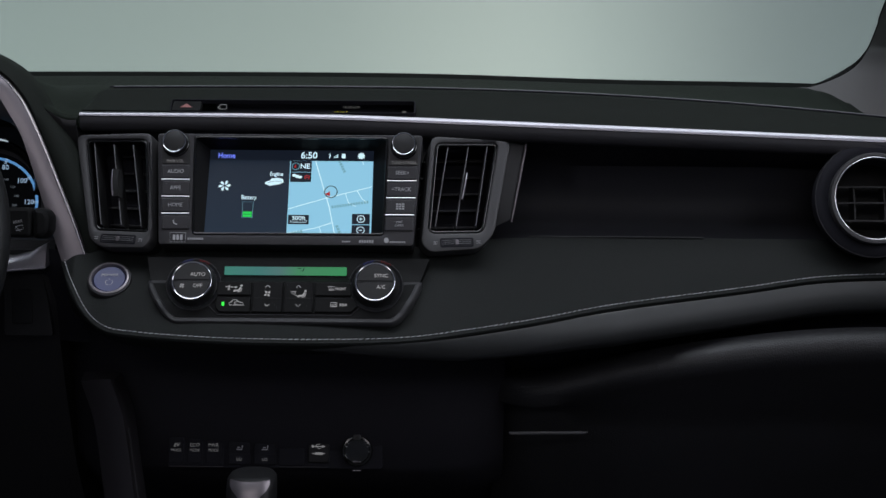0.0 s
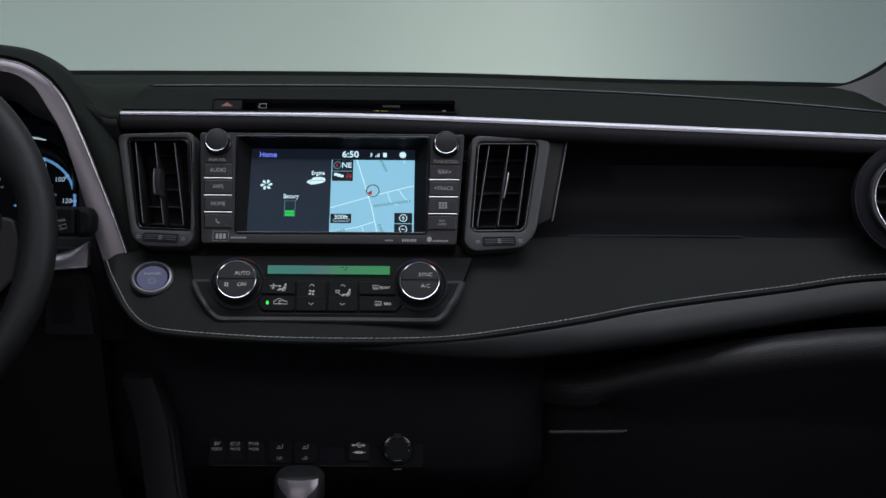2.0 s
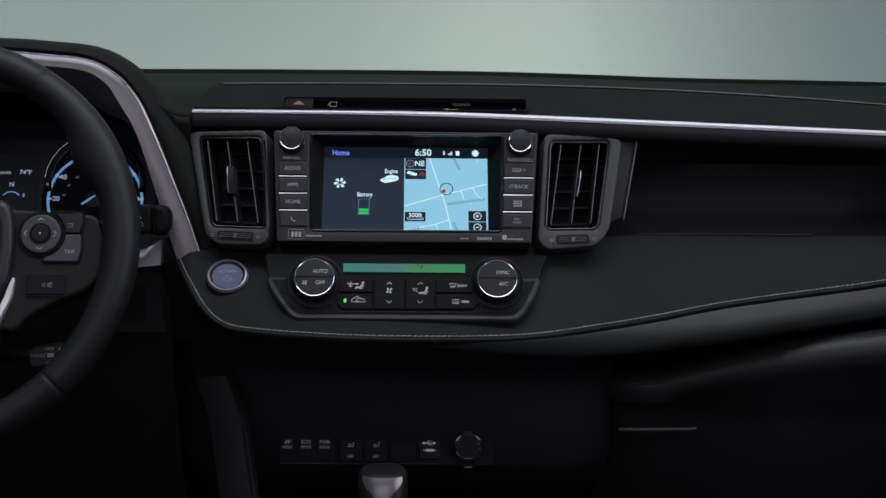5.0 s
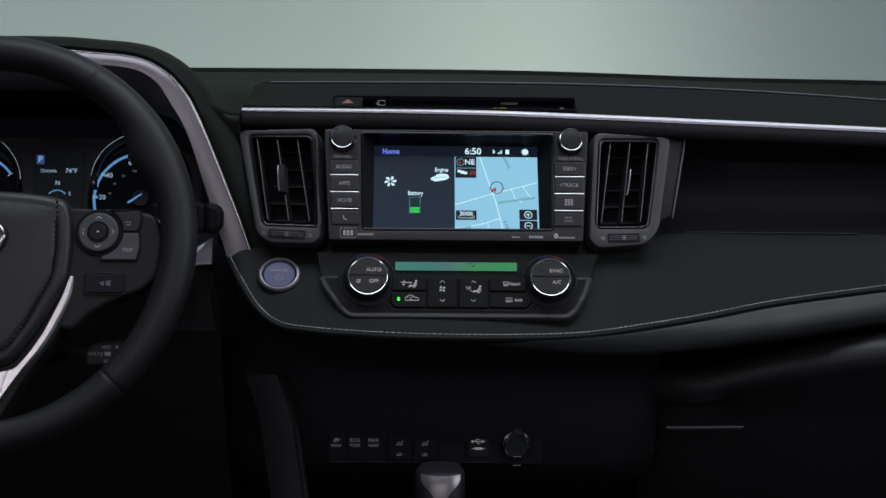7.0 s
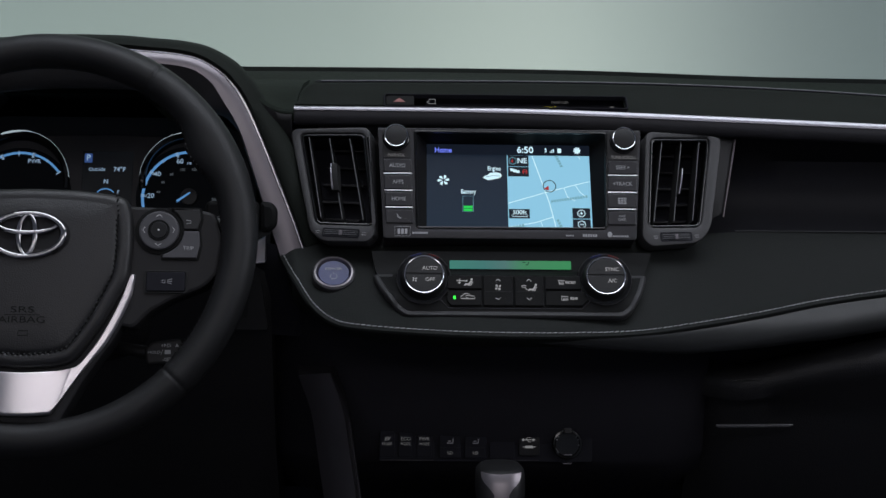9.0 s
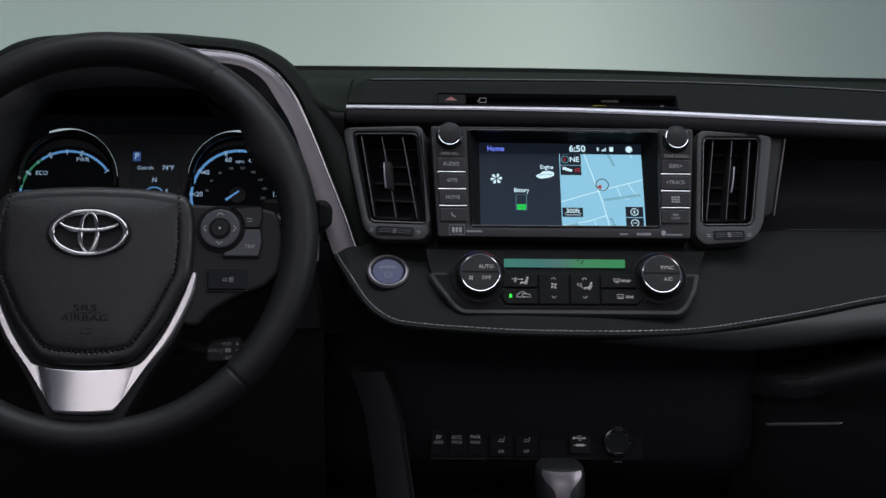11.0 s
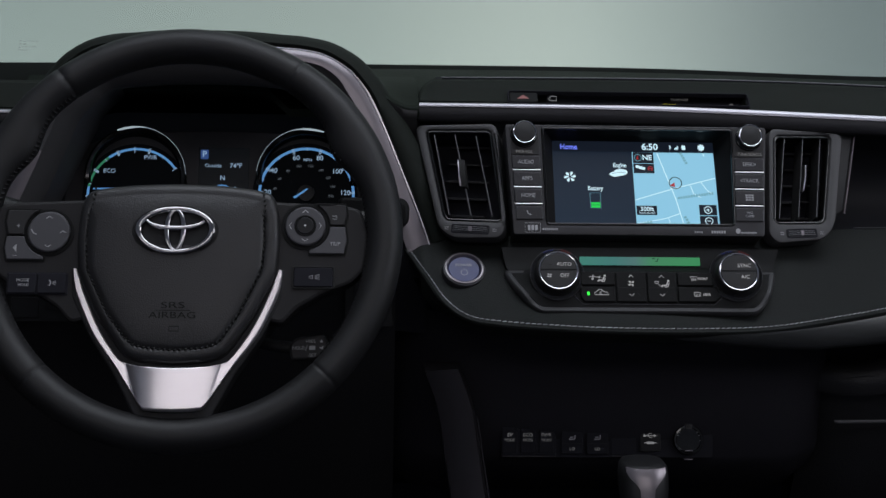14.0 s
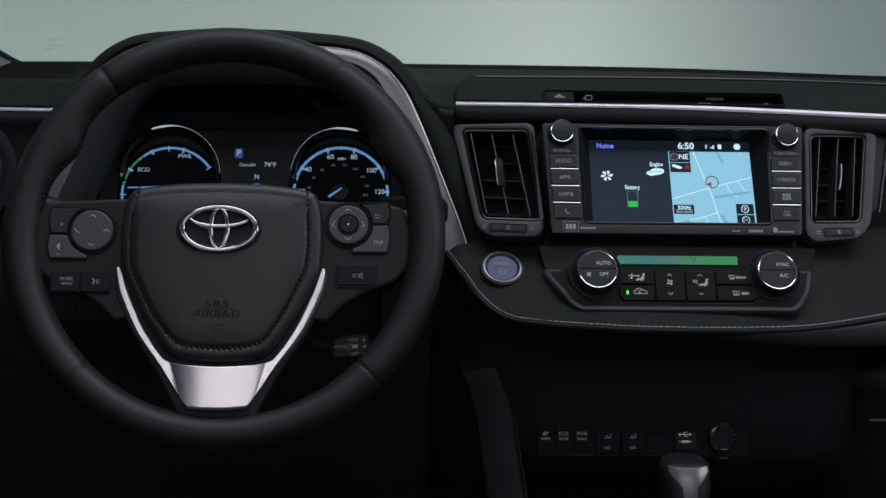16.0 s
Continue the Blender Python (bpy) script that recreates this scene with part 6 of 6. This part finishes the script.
part("lower_spoke", slab(rpoly([(-28, -168), (28, -168), (31, -157), (50, -121), (72, -88), (88, -56), (90, -30), (-90, -30), (-88, -56), (-72, -88), (-50, -121), (-31, -157)], 4), -26, -5.5, 2), SPOKE, wheel, "satin black lower spoke")
V_OUT = spline([(87.6, -32, 0), (87.2, -40, 0), (83.8, -55, 0), (68.4, -88, 0), (45.4, -119, 0), (27.5, -146, 0)], 6) + [Vector((24.0, -150.4, 0)), Vector((12, -151.8, 0)), Vector((0, -152.1, 0))]
V_IN = spline([(84.8, -31.5, 0), (82.0, -38, 0), (76.4, -54, 0), (62.8, -83.4, 0), (46.8, -107, 0), (38, -111.8, 0)], 6) + [Vector((28, -114.2, 0)), Vector((13, -115.8, 0)), Vector((0, -116.2, 0))]
lo = []
for s in (-1, 1):
    for a, b in (list(zip(V_OUT, V_IN)) if s < 0 else list(zip(V_OUT, V_IN))[-2::-1]):
        a, b = Vector((s * a.x, a.y, 0)), Vector((s * b.x, b.y, 0))
        d = (b - a).normalized()
        L = (b - a).length
        k1, k2 = min(1.6, L * 0.2), min(0.9, L * 0.12)
        lo.append([v - Vector((0, 0, 0.018 * max(0.0, min(abs(v.x), 32) - 15) ** 2)) for v in (a + Vector((0, 0, -10)), a + Vector((0, 0, 0.6)), a + d * k1 + Vector((0, 0, 2.2)), a + d * k1 * 1.5 + Vector((0, 0, 2.5)), b - d * k2 + Vector((0, 0, 2.5)), b - d * k2 * 0.3 + Vector((0, 0, 2.1)), b + Vector((0, 0, 1.2)), b + Vector((0, 0, -10)))])
part("silver_trim", rings(lo), SATIN_SILVER, wheel, "brushed silver V-shaped lower trim", 12)
pad_right = [(0, 42.8), (36, 41.6), (64, 38.4), (78.5, 34.6), (83.8, 18), (85, -8), (83, -36), (64.5, -74), (47, -99.5), (40, -107), (28, -111), (0, -113.4)]
pad_loop = rpoly(sym(pad_right), 7, 4)
crease = lambda d: [(x - 2.4 * min(1.0, max(0.0, (x - 40) / 20)) - 1.4 * min(1.0, max(0.0, (-x - 30) / 20)), y + 1.6 * min(1.0, max(0.0, (-y - 80) / 15))) for x, y in inset(pad_loop, d)]
at = lambda lp, z: [(x, y, z) for x, y in lp]
shrink = lambda k: [(x * k, -30 + (y + 30) * k) for x, y in pad_loop]
part("airbag_cover", rings([at(pad_loop, -24), at(pad_loop, -4), at(inset(pad_loop, 1.0), 0), at(inset(pad_loop, 3.0), 2.4), at(inset(pad_loop, 7.0), 3.6), at(crease(9.2), 3.6), [(x, y, 2.6 if y < 18 else 3.7) for x, y in crease(10.0)], at(crease(10.8), 3.8), at(shrink(0.8), 5.2), at(shrink(0.6), 6.4), at(shrink(0.35), 7.2), at(shrink(0.12), 7.4)]), WHEEL_PAD, wheel, "grained leather airbag cover", 60)
# stitches round the airbag cover
lp = crease(10.0)
geos, acc = [], 0.0
for i in range(len(lp)):
    a, b = Vector(lp[i]), Vector(lp[(i + 1) % len(lp)])
    L = (b - a).length
    pos = 0.0
    while acc + L - pos >= 4.4:
        pos += 4.4 - acc
        acc = 0.0
        p, d = a.lerp(b, min(1, pos / max(L, 1e-6))), (b - a).normalized()
        if p.y < 17:
            side = Vector((-d.y, d.x))
            geos.append(tube([(*(p - d * 1.5 - side * 0.5), 3.4), (*p, 4.3), (*(p + d * 1.3 + side * 0.9), 3.6)], [0.5, 0.8, 0.5], 6))
    acc += L - pos
for s in (-1, 1):
    for i in range(5):
        y = 18.5 + 4.4 * i
        x = s * (73 - 0.14 * (y - 18))
        geos.append(tube([(x - 0.5 * s, y - 1.5, 3.3), (x, y, 4.2), (x + 0.6 * s, y + 1.4, 3.3)], [0.5, 0.75, 0.5], 6))
st = part("cover_stitching", joined(*geos), BLACK_THREAD, wheel)
st["kind"] = "stuff"
# the embossing's shade is put into the letters' darker colour
text("SRS", 5.4, -1.5, -64.6, 7.35, EMBOSS_SHADE, wheel, "embossed_lettering", stretch=1.8)
text("AIRBAG", 5.6, -1.5, -73, 7.1, EMBOSS_SHADE, wheel, "embossed_lettering", stretch=1.45)
line([(-16, -68.7), (13, -68.7)], 0.6, 7.25, EMBOSS_SHADE, wheel, "embossed_line")
line([(-4, -82), (4, -82), (4, -86), (-4, -86)], 0.9, 6.6, EMBOSS_SHADE, wheel, "embossed_symbol", True)
# plain oval emblem
part("emblem_base", slab(ellipse(-1.9, -0.8, 36.2, 23.0, 64), 4, 7.3, 0.8), SPOKE, wheel)
emblem = part("emblem", tube([(-1.9 + 30.6 * math.cos(a), -0.8 + 18.6 * math.sin(a), 8.6) for a in [2 * math.pi * i / 72 for i in range(72)]], [2.3 + 1.0 * abs(math.cos(2 * math.pi * i / 72)) for i in range(72)] + [3.3], 12, True), EMBLEM, wheel, "chrome oval emblem")
part("inner_oval", tube([(-1.9 + 7.0 * math.cos(a), -0.8 + 17.2 * math.sin(a), 8.8) for a in [2 * math.pi * i / 56 for i in range(56)]], [1.7 + 1.0 * abs(math.cos(2 * math.pi * i / 56)) for i in range(56)] + [2.7], 12, True), EMBLEM, emblem)
part("inner_oval", tube([(-1.9 + 24.2 * math.cos(a), 8.4 + 7.6 * math.sin(a), 9.0) for a in [2 * math.pi * i / 64 for i in range(64)]], [1.5 + 1.2 * max(0, -math.sin(2 * math.pi * i / 64)) for i in range(64)] + [1.5], 12, True), EMBLEM, emblem)


def pod(s, cx, cy):
    """A round four-way pad with two curved keys beside it."""
    ring_loop = ellipse(cx, cy, 20.6, 20.6, 48)
    part("pad_well", frame_of(ring_loop, ellipse(cx, cy, 17.2, 17.2, 48), -9, -5.0, 0.4), FACE, wheel)
    return ring_loop


for cx, cy, s in ((106, 6.9, 1), (-109.3, -0.2, -1)):
    pod(s, cx, cy)
    pad = part("control_pad", slab(ellipse(cx, cy, 17.1 if s > 0 else 17.7, 17.1 if s > 0 else 17.7, 48), -9, -2.2, 1.6), KEY_GREY, wheel, "round grey control pad with arrows")
    if s > 0:
        part("center_ring", frame_of(ellipse(cx, cy, 9.4, 9.4, 32), ellipse(cx, cy, 7.6, 7.6, 32), -4, -1.6, 0.4), FACE, pad)
        part("center_key", slab(ellipse(cx, cy, 7.5, 7.5, 32), -4, -1.0, 0.8), SPOKE, pad)
        mark(ellipse(cx, cy, 0.9, 0.9, 10), -0.9, PRINT, pad, "dot")
        for a in (0, 90, 180, 270):
            c, q = math.cos(radians(a)), math.sin(radians(a))
            line([(cx + 11.6 * c - 2.6 * q, cy + 11.6 * q + 2.6 * c), (cx + 13.6 * c, cy + 13.6 * q), (cx + 11.6 * c + 2.6 * q, cy + 11.6 * q - 2.6 * c)], 0.45, -2.0, PRINT, pad, "arrow")
    else:
        for a in (90, 270):
            q = math.sin(radians(a))
            line([(cx - 2.6, cy + 11.6 * q), (cx, cy + 13.4 * q), (cx + 2.6, cy + 11.6 * q)], 0.45, -2.0, PRINT, pad, "arrow")
        line([(cx - 14.5, cy + 2), (cx - 12.5, cy - 1.5), (cx - 9.8, cy - 2.5)], 0.8, -2.0, PRINT_DIM, pad)
        line([(cx + 9.6, cy - 1), (cx + 12, cy + 0.6), (cx + 14.6, cy - 1)], 0.8, -2.0, PRINT_DIM, pad)
    # outer keys, cut round the pad
    def key_loop(lo_, hi_):
        e = 139.8 if s > 0 else 144.2
        pts = []
        r = 21
        for i in range(9):
            y = lo_ + (hi_ - lo_) * i / 8
            d = r * r - (y - cy) ** 2
            pts.append((abs(cx) + (math.sqrt(d) if d > 16 else 4.0), y))
        out = [(e - 1, lo_), (e + 1.5, (lo_ + hi_) / 2), (e, hi_)] + pts[::-1]
        out = [(x * s, y) for x, y in out]
        return out if s > 0 else out[::-1]
    ycut = cy + 0.5 if s > 0 else cy - 3
    for lo_, hi_, nm in ((ycut + 0.8, cy + 19, "up"), (cy - 23.8, ycut - 0.8, "down")):
        part("key_gap", slab(inset(rpoly(key_loop(lo_, hi_), 0.8, 2), -1.7), -9, -5.0, 0.3), FACE, wheel)
        key = part("control_key", slab(rpoly(key_loop(lo_, hi_), 0.8, 2), -9, -3.6, 0.8), KEY_GREY if nm == "down" else PLASTIC, wheel, "curved control key")
        ex = s * 133
        if s > 0 and nm == "down":
            text("TRIP", 3.3, 131.5, -8.6, -3.4, PRINT_DIM, key)
        elif s > 0:
            line([(129, 13.4), (132.6, 13.4), (132.6, 16), (128.4, 16)], 0.5, -3.4, PRINT_DIM, key)
        elif nm == "up":
            line([(-136.5, 5), (-133.5, 5)], 0.5, -3.4, PRINT_DIM, key)
            line([(-135, 3.5), (-135, 6.5)], 0.5, -3.4, PRINT_DIM, key)
        else:
            mark([(-138.5, -14), (-135.5, -18), (-135.5, -11)], -3.4, PRINT_DIM, key)
            line([(-138, -21), (-135, -21)], 0.5, -3.4, PRINT_DIM, key)
part("lower_key", frame_of(rrect(95.6, -47.4, 131.6, -27.6, 2), rrect(97, -46, 130.2, -29, 1.5), -8, -4.2, 0.5), RUBBER, wheel)
key = part("lower_key", slab(rrect(97.2, -45.8, 130, -29.2, 1.4), -8, -3.4, 0.9), VOID, wheel, "black distance key")
line([(110, -37), (113, -36), (113, -39), (110, -38)], 0.5, -3.2, PRINT_DIM, key)
for d in (-2.2, 0, 2.2):
    line([(115, -37.4 + d * 0.4), (119, -37.4 + d)], 0.5, -3.2, PRINT_DIM, key)
for x0, x1, nm in ((-141, -117.5, "MODE"), (-116.5, -92.5, "talk")):
    part("key_gap", slab(rrect(x0 - 1, -54, x1 + 1, -34.6, 1.8), -9, -5.0, 0.3), VOID, wheel)
    key = part("lower_key", slab(rrect(x0, -53, x1, -35.6, 1.6), -8, -3.6, 0.9), VOID, wheel, "black audio key")
    if nm == "MODE":
        text("MODE", 2.7, -128.5, -42.0, -3.4, PRINT_DIM, key)
        text("HOLD", 2.4, -127.6, -46.0, -3.4, PRINT_DIM, key)
    else:
        line([(-106.5, -46.5), (-105, -44), (-106.5, -41.5)], 1.0, -3.4, PRINT_DIM, key)
        for d in (-1.8, 0, 1.8):
            line([(-103.6, -44 + d * 0.4), (-101, -44 + d)], 0.5, -3.4, PRINT_DIM, key)
